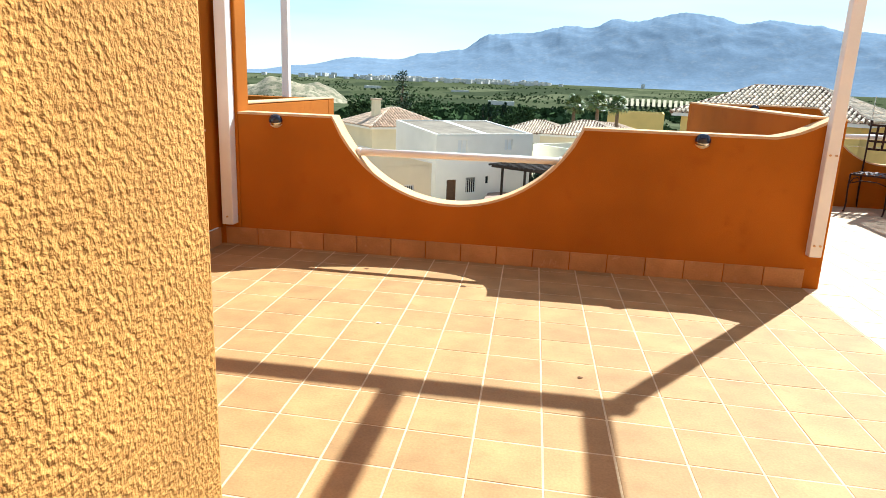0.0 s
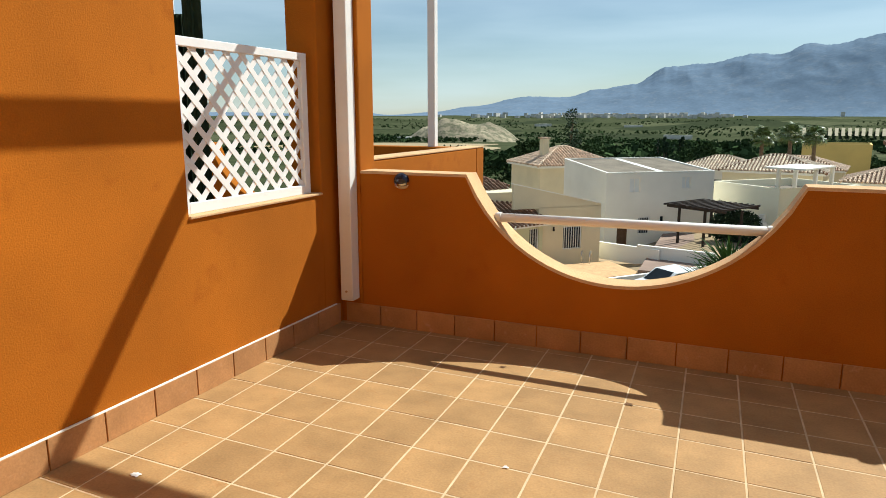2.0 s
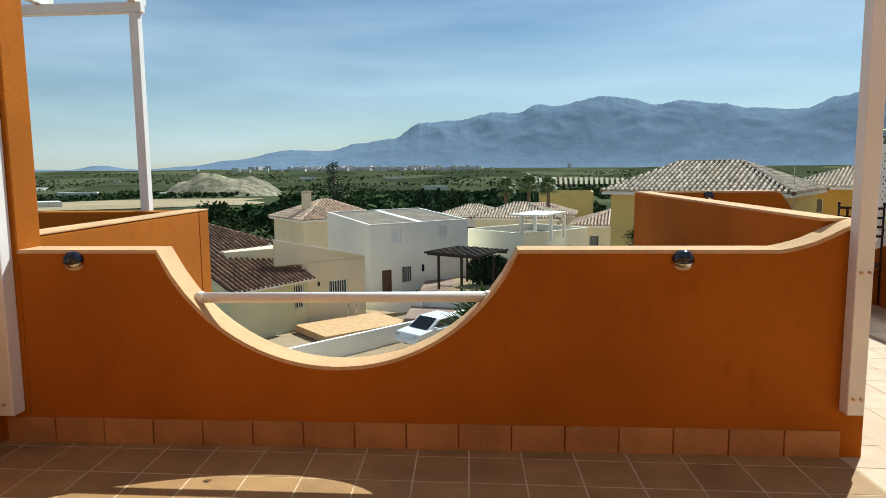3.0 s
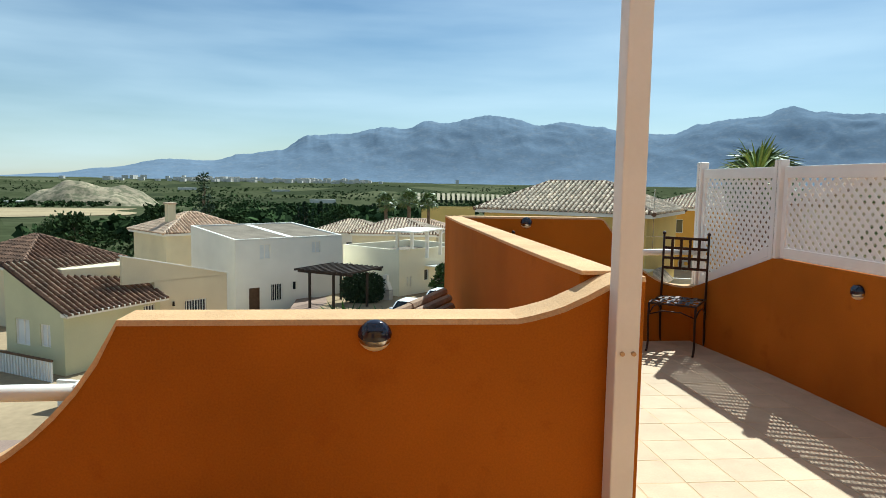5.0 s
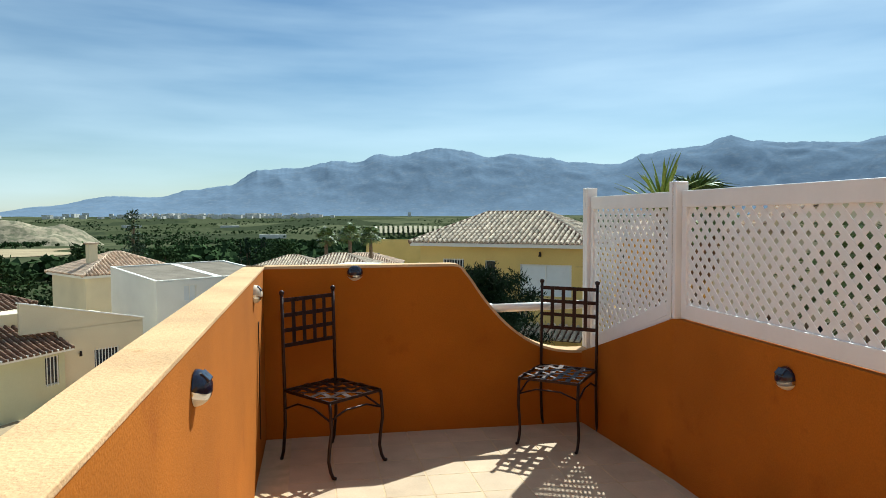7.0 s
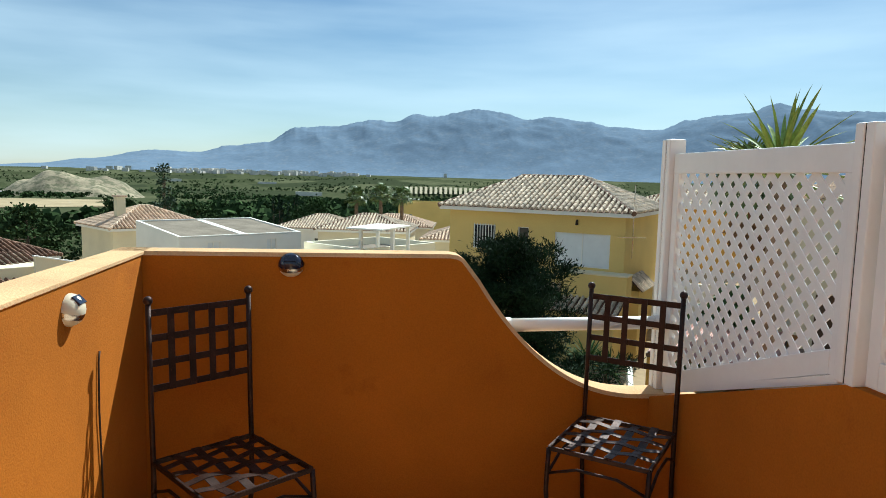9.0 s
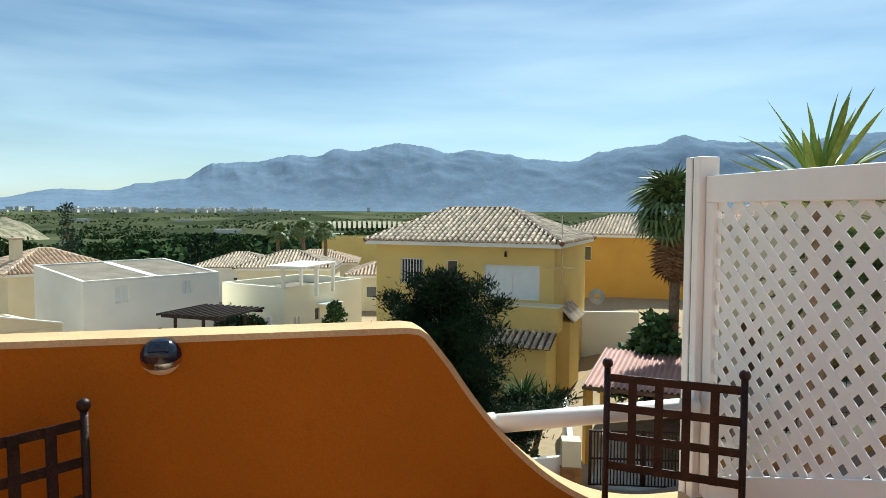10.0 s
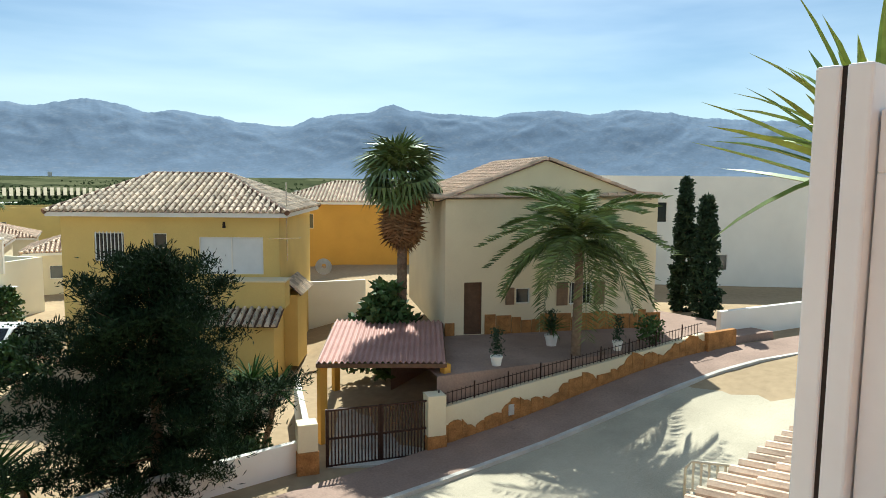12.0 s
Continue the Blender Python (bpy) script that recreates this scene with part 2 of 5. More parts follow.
def plain_mesh(name, verts, faces, mat, parent=None, smooth=False):
    me = bpy.data.meshes.new(name)
    me.from_pydata(verts, [], faces)
    me.materials.append(M[mat])
    if smooth:
        for p in me.polygons:
            p.use_smooth = True
    ob = new(name, me)
    if parent:
        ob.parent = parent
    return ob


# ---- terrace: walls ----
BASE = -7.6      # street below the terrace
PAR = 1.13       # parapet
HIGH = 1.285      # side and end walls of the projecting part


def arc_profile(x0, x1, top, low, cx, half, foot, n=28):
    """Outline of a parapet from x0 to x1 with a round bite about cx; half: half the bite's width."""
    r = (half * half + (top - low) ** 2) / (2 * (top - low))
    pts = [(x0, foot), (x0, top)]
    for i in range(n + 1):
        u = -half + 2 * half * i / n
        if x0 < cx + u < x1 or abs(cx + u - x1) < 1e-6:
            pts.append((cx + u, low + r - math.sqrt(max(0, r * r - u * u))))
    return pts, r


pts, _ = arc_profile(0.245, 4.64, PAR, 0.462, 2.085, 1.02, BASE)
pts += [(4.50, PAR), (4.56, PAR + 0.012), (4.62, PAR + 0.028), (4.67, PAR + 0.044), (4.76, PAR + 0.085), (4.83, PAR + 0.122), (4.88, HIGH - 0.010), (4.92, HIGH - 0.001), (4.972, HIGH), (4.972, BASE)]
wall_front = setting("wall_front", prism(pts, 5.0, 5.2, "y", 0.006), "orange", "orange rendered parapet with a round scalloped dip")
# caps follow the top of the walls, a little proud
def cap_strip(name, line, y0, y1, parent, axis="y", thick=0.012):
    bm = bmesh.new()
    put = (lambda u, v, w: (u, w, v)) if axis == "y" else (lambda u, v, w: (w, u, v))
    rows = []
    for i, (u, v) in enumerate(line):
        a, b = line[max(0, i - 1)], line[min(len(line) - 1, i + 1)]
        d = Vector((b[0] - a[0], b[1] - a[1])).normalized()
        nrm = Vector((-d.y, d.x)) * thick
        rows.append([bm.verts.new(put(u + nrm.x * k, v + nrm.y * k, w)) for k, w in ((-0.6, y0), (1, y0 + 0.008), (1.0, y1 - 0.008), (-0.6, y1))])
    for s, t in zip(rows, rows[1:]):
        for k in range(3):
            bm.faces.new((s[k], s[k + 1], t[k + 1], t[k]))
    bmesh.ops.recalc_face_normals(bm, faces=bm.faces[:])
    return part(name, bm, "cap", parent, "orange coping painted paler for the sun on it")


top_line = [p for p in pts[1:-1]]
cap_strip("coping", top_line, 4.997, 5.203, wall_front)

side_plan = [(4.940, 5.2), (4.828, 9.38), (4.685, 9.38), (4.688, 8.4), (4.703, 7.8), (4.725, 6.8), (4.745, 6.0), (4.765, 5.5), (4.785, 5.2)]
wall_side = setting("wall_side", prism(side_plan, BASE, HIGH, "z", 0.006), "orange", "orange rendered side wall of the projecting terrace")
side_cap = [(4.9435, 5.17), (4.8305, 9.54), (4.6825, 9.54), (4.6855, 8.4), (4.7005, 7.8), (4.7225, 6.8), (4.7425, 6.0), (4.7625, 5.5), (4.7825, 5.17)]
part("coping", prism(side_cap, HIGH - 0.006, HIGH + 0.012, "z", 0.004), "cap", wall_side, "orange coping painted paler for the sun on it")

DIP, LOW = 6.325, 0.572   # where the end wall begins to sweep down, and its lowest top
pts = [(4.685, BASE), (4.685, HIGH), (DIP - 0.07, HIGH), (DIP - 0.03, HIGH - 0.006), (DIP - 0.004, HIGH - 0.022)]
for k in range(25):
    u = 0.965 * (1 - k / 24)
    if k:
        pts.append((DIP + 0.975 * (1 - u), LOW + (HIGH - LOW) * u ** 2.4))
pts += [(7.56, LOW), (7.56, BASE)]
wall_end = setting("wall_end", prism(pts, 9.383, 9.54, "y", 0.006), "orange", "orange rendered end wall with a curved dip")
cap_strip("coping", pts[1:-1], 9.38, 9.543, wall_end)


def right_x(y):
    """Inner face of the wall along the open side."""
    return 7.435 - 0.11 * (y - 8.17) if y > 8.17 else 7.435 + 0.034 * (8.17 - y)


wall_right = []
for k, (ya, yb, za, zb) in enumerate([(8.17, 9.38, 1.02, 0.575), (0.49, 8.17, 1.02, 1.02)]):
    bm = bmesh.new()
    xa, xb = right_x(ya), right_x(yb)
    lo = [bm.verts.new(p) for p in ((xa, ya, BASE), (xb, yb, BASE), (xb + 0.2, yb, BASE), (xa + 0.2, ya, BASE))]
    hi = [bm.verts.new(p) for p in ((xa, ya, za), (xb, yb, zb), (xb + 0.2, yb, zb), (xa + 0.2, ya, za))]
    bm.faces.new(lo[::-1])
    bm.faces.new(hi)
    for i in range(4):
        j = (i + 1) % 4
        bm.faces.new((lo[i], lo[j], hi[j], hi[i]))
    bmesh.ops.recalc_face_normals(bm, faces=bm.faces[:])
    wall_right.append(setting("wall_right_%d" % (k + 1), bm, "orange", "low orange rendered wall below white lattice screens"))

# left wall, with a lattice opening, and the corner pillar
wall_left = setting("wall_left_1", box(-0.15, 0.07, 0.49, 3.50, BASE, 3.25), "orange", "tall orange rendered side wall")
setting("wall_left_2", box(-0.15, 0.07, 3.50, 4.76, BASE, 0.985), "orange", "orange rendered wall below a lattice opening")
setting("sill", box(-0.17, 0.085, 3.502, 4.758, 0.985, 1.0, 0.004), "cap", "pale rendered sill under the lattice", "sill")
setting("pillar_1", box(-0.18, 0.07, 4.76, 4.996, BASE, 3.0, 0.01), "orange", "orange rendered pier at the end of the side wall", "pillar")
setting("pillar_2", box(-0.18, 0.245, 4.998, 5.215, BASE, 3.0, 0.012), "orange", "tall orange rendered corner pillar", "pillar")

# house front behind the start of the walk, with its doorway and a plain room behind
setting("wall_house_1", box(0.07, 2.41, 0.04, 0.49, BASE, 3.4, 0.012), "rough", "coarse-textured orange house wall beside the door")
setting("wall_house_2", box(3.45, 8.4, 0.04, 0.49, BASE, 3.4, 0.012), "rough", "coarse-textured orange house wall")
setting("wall_house_3", box(2.41, 3.45, 0.04, 0.49, 2.15, 3.4, 0.012), "rough", "coarse-textured orange wall over the door")
setting("wall_room_1", box(0.0, 8.4, -4.2, -4.0, 0, 2.6), "room", "plain room wall")
setting("wall_room_2", box(0.0, 0.2, -4.0, 0.04, 0, 2.6), "room", "plain room wall")
setting("wall_room_3", box(8.2, 8.4, -4.0, 0.04, 0, 2.6), "room", "plain room wall")
setting("ceiling", box(0.0, 8.4, -4.2, 0.04, 2.6, 2.8), "room", "plain room ceiling", "ceiling")
setting("floor_room", box(0.0, 8.4, -4.2, 0.488, -0.2, -0.002), "room", "plain room floor", "floor")
door_1 = thing("door_1", "dark wooden door frame in a rendered doorway", "door", (2.41, -0.03, 0))
door_1["kind"] = "structure"
part("frame", box(0.0, 0.05, -0.02, 0.06, 0, 2.15, 0.005), "dark", door_1)
part("frame", box(0.99, 1.04, -0.02, 0.06, 0, 2.15, 0.005), "dark", door_1)
part("frame", box(0.05, 0.99, -0.02, 0.06, 2.10, 2.15, 0.005), "dark", door_1)

# neighbour's projecting terrace
setting("neighbour_wall_1", box(-0.14, 0.06, 5.28, 7.86, BASE, 1.18, 0.015), "orange", "sunlit orange side wall of the next terrace")
setting("neighbour_coping_1", box(-0.145, 0.065, 5.28, 8.083, 1.18, 1.195, 0.004), "cap", "coping on the next terrace, painted paler for the sun", "coping")
npts, _ = arc_profile(-4.6, 0.06, 1.18, 0.4, -2.72, 1.05, BASE)
npts += [(0.06, 1.18), (0.06, BASE)]
setting("neighbour_wall_2", prism(npts, 7.86, 8.08, "y", 0.012), "orange", "shaded orange end wall of the next terrace")
setting("neighbour_floor", box(-4.6, -0.18, 0.25, 7.82, -0.2, -0.005), "paving", "tiled floor of the next terrace", "floor")
setting("neighbour_wall_3", box(-4.8, -4.6, 0.25, 8.04, BASE, 1.17, 0.01), "orange", "far side wall of the next terrace")


# ---- pergolas ----
def pergola(name, label, at, posts, beams):
    t = thing(name, label, "pergola", at)
    for (x, y, z0, z1, w) in posts:
        part("post", box(x - w / 2, x + w / 2, y - w / 2, y + w / 2, z0, z1, 0.006), "white", t)
    for p, q, w, h in beams:
        part("beam", bar(p, q, w, h, 0.005), "white", t)
    return t


TOP = 3.0
frame_pergola = pergola("pergola", "white painted timber pergola frame over the terrace", (0, 0, 0),
    [(0.17, 4.945, 0.19, TOP - 0.05, 0.10), (4.877, 4.95, 0.27, TOP - 0.05, 0.088)],
    [((-0.05, 4.945, TOP), (4.95, 4.945, TOP), 0.10, 0.10), ((3.86, 0.49, TOP + 0.09), (3.86, 4.99, TOP + 0.09), 0.09, 0.08), ((4.83, 0.49, TOP + 0.09), (4.83, 4.99, TOP + 0.09), 0.10, 0.08), ((0.93, 0.49, TOP + 0.09), (0.93, 4.99, TOP + 0.09), 0.08, 0.08)])
for x, z in ((0.17, 0.26), (4.856, 0.36), (4.898, 0.36), (4.856, 1.035), (4.898, 1.035)):
    part("bolt", rod((x, 4.894 if x > 1 else 4.885, z), (x, 4.91, z), 0.008, sides=12), "cap", frame_pergola, "rust-stained bolt head")
pergola("neighbour_pergola", "white painted timber pergola on the next terrace", (0, 0, 0),
    [(-0.53, 7.97, 1.18, 3.13, 0.09), (-4.4, 7.97, 1.18, 3.13, 0.09)],
    [((-4.7, 7.97, 3.18), (-0.45, 7.97, 3.18), 0.09, 0.10)] + [((x, 3.0, 3.275), (x, 8.14, 3.275), 0.07, 0.09) for x in (-0.53, -1.5, -2.45, -3.4, -4.4)])

# thin wire between the house wall and the beam
tagged(obj("wire", rod((2.48, 0.49, 3.12), (2.42, 4.95, 3.10), 0.011, sides=8), "dark", None, True), "thin dark wire stretched over the terrace", "wire")

# round rails across the dips
def rail(label, p, q, r):
    t = thing("handrail", label, "handrail")
    part("tube", rod(p, q, r, sides=24), "white", t, smooth=True)
    p, q = Vector(p), Vector(q)
    d = (q - p).normalized()
    for c in (p + d * 0.03, q - d * 0.03):
        part("collar", rod(c - d * 0.012, c + d * 0.012, r + 0.006, sides=24), "white", t)
    return t


rail("white painted tube rail across the scalloped parapet", (1.25, 5.09, 0.852), (2.97, 5.09, 0.866), 0.03)
rail("white painted tube rail across the dip in the end wall", (6.54, 9.46, 0.93), (7.38, 9.46, 0.945), 0.034)


# ---- lattice screens ----
def lattice(name, label, length, z0, z1, low_far=None, pitch=0.104, slat=0.043, rim=0.05, top=0.11, bottom=0.09, post0=True, posts=()):
    """A screen along local y from 0 to length; low_far: height of the lower edge at its far end."""
    t = thing(name, label, "lattice")
    zf = z0 if low_far is None else low_far
    part("top_rail", box(-0.018, 0.018, 0, length, z1 - top, z1, 0.004), "lattice", t)
    part("stile", box(-0.017, 0.017, 0, rim, z0, z1 - top, 0.003), "lattice", t)
    part("stile", box(-0.017, 0.017, length - rim, length, zf, z1 - top, 0.003), "lattice", t)
    part("bottom_rail", prism([(rim, z0), (length - rim, zf), (length - rim, zf + bottom), (rim, z0 + bottom)], -0.017, 0.017, "x", 0.003), "lattice", t)
    ya, yb, zb_, zt = rim, length - rim, min(z0, zf) + bottom * 0.7, z1 - top + 0.01
    for layer, s in ((-0.0018, 1), (0.0018, -1)):
        c = ya - (zt - zb_) if s > 0 else ya
        while c < yb + (zt - zb_):
            c += pitch
            lo, hi = zb_, zt
            # centre line y = c + s * (z - zb_)
            if s > 0:
                lo = max(lo, zb_ + ya - c); hi = min(hi, zb_ + yb - c)
            else:
                lo = max(lo, zb_ + c - yb); hi = min(hi, zb_ + c - ya)
            if low_far is not None:
                f = (zf - z0) / length
                # stay above the sloping lower rail
                lim = (z0 + f * (c - s * zb_) + bottom * 0.4) / (1 - f * s)
                lo = max(lo, lim)
            if hi - lo < 0.03:
                continue
            p = Vector((layer, c + s * (lo - zb_), lo))
            q = Vector((layer, c + s * (hi - zb_), hi))
            bm = bmesh.new()
            d = (q - p).normalized()
            nrm = Vector((0, -d.z, d.y)) * slat / 2
            bm.verts.ensure_lookup_table()
            v = [bm.verts.new(w + Vector((dx, 0, 0))) for dx in (-0.002, 0.002) for w in (p - nrm, p + nrm, q + nrm, q - nrm)]
            for f4 in ((0, 1, 2, 3), (7, 6, 5, 4), (0, 4, 5, 1), (1, 5, 6, 2), (2, 6, 7, 3), (3, 7, 4, 0)):
                bm.faces.new([v[i] for i in f4])
            bmesh.ops.recalc_face_normals(bm, faces=bm.faces[:])
            part("slat", bm, "lattice", t)
    for y, zl, zh, w in posts:
        po = part("post", box(-w / 2, w / 2, y + 0.004, y + w / 2, zl, zh, 0.005), "lattice", t, "white square post with a dark joint")
        part("half_post", box(-w / 2, w / 2, y - w / 2, y - 0.004, zl, zh, 0.005), "lattice", po)
        part("joint", box(-w / 2 + 0.006, w / 2 - 0.006, y - 0.004, y + 0.004, zl, zh - 0.002), "dark", po)
    return t


def place(t, p, q):
    """Lay local y of t along the line from p to q."""
    d = Vector(q) - Vector(p)
    t.matrix_world = Matrix.Translation(p) @ pose(0, 0, 0, 0, 0, -math.degrees(math.atan2(d.x, d.y)))


s = lattice("lattice_screen", "white lattice screen set in the wall opening", 1.20, 1.0, 1.94, pitch=0.135, slat=0.036, rim=0.06, top=0.05, bottom=0.06)
place(s, (0.0, 3.51, 0), (0.0, 4.71, 0))
s = lattice("lattice_screen", "white lattice screen with a sloping foot beside the dip", 1.235, 1.022, 1.815, 0.600, pitch=0.0865, slat=0.032, top=0.10, posts=[(-0.05, 1.02, 1.875, 0.085), (1.283, 0.50, 1.888, 0.088)])
part("foot_strip", bar((0, 0.0, 1.02), (0, 1.2, 0.590), 0.044, 0.03), "lattice", s)
place(s, (right_x(8.23) + 0.035, 8.23, 0), (7.419, 9.51, 0))
for k in range(3):
    y1 = 8.12 - k * 1.95
    y0 = y1 - 1.86
    s = lattice("lattice_screen", "long white lattice screen on the orange side wall", 1.86, 1.03, 1.815, pitch=0.0865, slat=0.032, top=0.10, posts=[(-0.05, 1.02, 1.875, 0.09)])
    s["group"] = "screens on the side wall"
    place(s, (right_x(y0) + 0.035, y0, 0), (right_x(y1) + 0.035, y1, 0))


# ---- solar wall lights ----
def wall_light(at, turn, cover="solar"):
    t = thing("wall_light", "small half-round steel solar light on the orange wall", "wall light", at, turn, "solar wall lights")
    # local -y points out of the wall
    bm = bmesh.new()
    bmesh.ops.create_uvsphere(bm, u_segments=24, v_segments=14, radius=0.06)
    bmesh.ops.scale(bm, vec=(1, 0.85, 0.95), verts=bm.verts)
    bmesh.ops.bisect_plane(bm, geom=bm.verts[:] + bm.edges[:] + bm.faces[:], plane_co=(0, 0, 0), plane_no=(0, 1, 0), clear_outer=True)
    def slab(lo, hi):
        b = bm.copy()
        if hi is not None:
            bmesh.ops.bisect_plane(b, geom=b.verts[:] + b.edges[:] + b.faces[:], plane_co=(0, 0, hi), plane_no=(0, -0.35, 1), clear_outer=True)
        if lo is not None:
            bmesh.ops.bisect_plane(b, geom=b.verts[:] + b.edges[:] + b.faces[:], plane_co=(0, 0, lo), plane_no=(0, 0.35, -1), clear_outer=True)
        return b

    part("shell", slab(-0.020, 0.002), "steel", t, "polished steel band", True)
    part("diffuser", slab(None, -0.020), "frost", t, "cream translucent cover", True)
    part("solar_cover", slab(0.002, None), cover, t, "glossy cover over the solar cell", True)
    bm.free()
    m = Matrix.Translation((0, -0.030, 0.032)) @ pose(0, 0, 0, 46)
    part("solar_panel", moved(box(-0.028, 0.028, -0.019, 0.019, -0.004, 0.009, 0.003), m), "solar", t, "dark blue solar cell")
    part("back_plate", rod((0, 0, 0), (0, -0.006, 0), 0.05, sides=24), "steel", t)
    return t


wall_light((0.583, 4.998, 1.079), 0)
wall_light((3.985, 4.998, 1.086), 0)
wall_light((5.50, 9.381, 1.238), 0)
# sunlight on this lamp is put into its pale cover
wall_light((4.853, 8.545, 1.19), 90, "frost")
wall_light((right_x(7.15) - 0.002, 7.15, 0.885), -88)
wall_light((4.912, 6.4, 1.15), 90)

# thin cable stub on the sunlit wall
tagged(obj("cable", tube([(4.850, 8.80, 0.98), (4.849, 8.79, 0.94), (4.852, 8.775, 0.75), (4.850, 8.79, 0.5), (4.851, 8.785, 0.2)], 0.004, 6), "dark", None, True), "thin dark cable hanging on the orange wall", "cable")


# ---- wrought-iron chairs ----
def chair():
    t = thing("iron_chair", "dark wrought-iron chair with woven strap seat and back", "chair", group="iron chairs on the terrace")
    w, d, fr, sh, top = 0.22, 0.21, -0.27, 0.485, 1.142
    # back uprights run down as rear legs, front legs curl at the foot
    for sx in (-1, 1):
        part("rear_leg", tube([(sx * w, d + 0.05, 0.0), (sx * w, d + 0.025, 0.06), (sx * w, d, 0.25), (sx * w, d, sh), (sx * w, d + 0.01, 0.75), (sx * w, d + 0.02, top)], 0.0115, 8), "iron", t, smooth=True)
        bm = bmesh.new()
        bmesh.ops.create_uvsphere(bm, u_segments=12, v_segments=8, radius=0.019, matrix=Matrix.Translation((sx * w, d + 0.02, top + 0.008)))
        part("finial", bm, "iron", t, smooth=True)
        part("front_leg", tube([(sx * w, fr, sh), (sx * w, fr - 0.012, 0.38), (sx * w, fr - 0.016, 0.30), (sx * w, fr + 0.008, 0.18), (sx * w, fr + 0.016, 0.10), (sx * w, fr - 0.004, 0.04), (sx * w, fr - 0.03, 0.010), (sx * w, fr - 0.05, 0.016)], 0.011, 8), "iron", t, smooth=True)
        part("side_rail", bar((sx * w, fr, sh), (sx * w, d, sh), 0.014, 0.02, 0.002), "iron", t)
        part("brace", tube([(sx * w, fr, 0.37), (sx * w, fr * 0.4, 0.42), (sx * w, d * 0.3, 0.42), (sx * w, d, 0.36)], 0.007, 6), "iron", t, smooth=True)
    part("front_rail", bar((-w, fr, sh), (w, fr, sh), 0.014, 0.02, 0.002), "iron", t)
    part("back_rail", bar((-w, d, sh), (w, d, sh), 0.014, 0.02, 0.002), "iron", t)
    part("brace", tube([(-w, fr, 0.37), (-w * 0.4, fr, 0.415), (w * 0.4, fr, 0.415), (w, fr, 0.37)], 0.007, 6), "iron", t, smooth=True)

    def woven(p, q, wide, thick, over, axis):
        """A flat strap that waves over and under its crossings."""
        p, q = Vector(p), Vector(q)
        n = 24
        bm = bmesh.new()
        side = Vector((1, 0, 0)) if abs((q - p).x) < 0.01 else (Vector((0, 1, 0)) if axis.z > 0.5 else Vector((0, 0, 1)))
        rows = []
        for i in range(n + 1):
            c = p.lerp(q, i / n) + axis * (over * 0.005 * math.cos(i / n * 5 * math.pi))
            rows.append([bm.verts.new(c + side * a + axis * b) for a, b in ((-wide / 2, 0), (wide / 2, 0), (wide / 2, thick), (-wide / 2, thick))])
        for a, b in zip(rows, rows[1:]):
            for k in range(4):
                bm.faces.new((a[k], a[(k + 1) % 4], b[(k + 1) % 4], b[k]))
        bm.faces.new(rows[0][::-1])
        bm.faces.new(rows[-1])
        bmesh.ops.recalc_face_normals(bm, faces=bm.faces[:])
        return bm

    for i in range(4):
        u = -w + 2 * w * (i + 1) / 5
        part("seat_strap", woven((u, fr, sh + 0.008), (u, d, sh + 0.008), 0.036, 0.003, 1 - 2 * (i % 2), Vector((0, 0, 1))), "iron", t)
    for i in range(4):
        v = fr + (d - fr) * (i + 1) / 5
        part("seat_strap", woven((-w, v, sh + 0.010), (w, v, sh + 0.010), 0.036, 0.003, 1 - 2 * (i % 2), Vector((0, 0, 1))), "iron", t)
    for i in range(4):
        z = 0.79 + i * 0.103
        part("back_strap", bar((-w, d + 0.010 + 0.003 * i, z), (w, d + 0.010 + 0.003 * i, z), 0.004, 0.028), "iron", t)
    for i in range(4):
        u = -w + 2 * w * (i + 1) / 5
        part("back_strap", bar((u, d + 0.004, 0.777), (u, d + 0.014, 1.113), 0.028, 0.004), "iron", t)
    return t


chair_a = chair()
chair_a.matrix_world = pose(7.005, 9.055, 0, 0, 0, -37)
chair_b = copy_thing(chair_a, pose(5.305, 8.885, 0, 0, 0, 38.8))


# ---- ground, distance ----
def smooth(a, b, x):
    t = min(1.0, max(0.0, (x - a) / (b - a)))
    return t * t * (3 - 2 * t)


def ground_z(x, y):
    r = math.hypot(x - 5, y - 5)
    z = -7.75 + 2.4 * smooth(18, 33, x) * (1 - smooth(60, 120, y))
    z += 0.7 * smooth(36, 44, y) * (1 - smooth(14, 20, x)) * smooth(-4, 0, x) - 0.3 * smooth(44, 49, y) * (1 - smooth(-4, 0, x))
    z -= 5.0 * smooth(60, 160, r) + 14.0 * smooth(150, 900, r)
    z += 30.0 * smooth(900, 2500, r)
    if r > 70:
        z += 3.0 * smooth(70, 300, r) * (noise.noise((x * 0.006, y * 0.006, 0.3)))
    return z


rings = [0.5, 8, 14, 18, 22, 26, 30, 34, 38, 42, 46, 50, 55, 60, 66, 74, 84, 96, 110, 126, 145, 170, 200, 240, 290, 350, 420, 500, 600, 720, 860, 1030, 1250, 1500, 1800, 2150, 2600, 3200, 4200]
gv, gf, seg = [], [], 144
for r in rings:
    for k in range(seg):
        a = 2 * math.pi * k / seg
        x, y = 5 + r * math.sin(a), 5 + r * math.cos(a)
        gv.append((x, y, ground_z(x, y)))
for i in range(len(rings) - 1):
    for k in range(seg):
        gf.append((i * seg + k, (i + 1) * seg + k, (i + 1) * seg + (k + 1) % seg, i * seg + (k + 1) % seg))
gf.append(tuple(range(seg))[::-1])


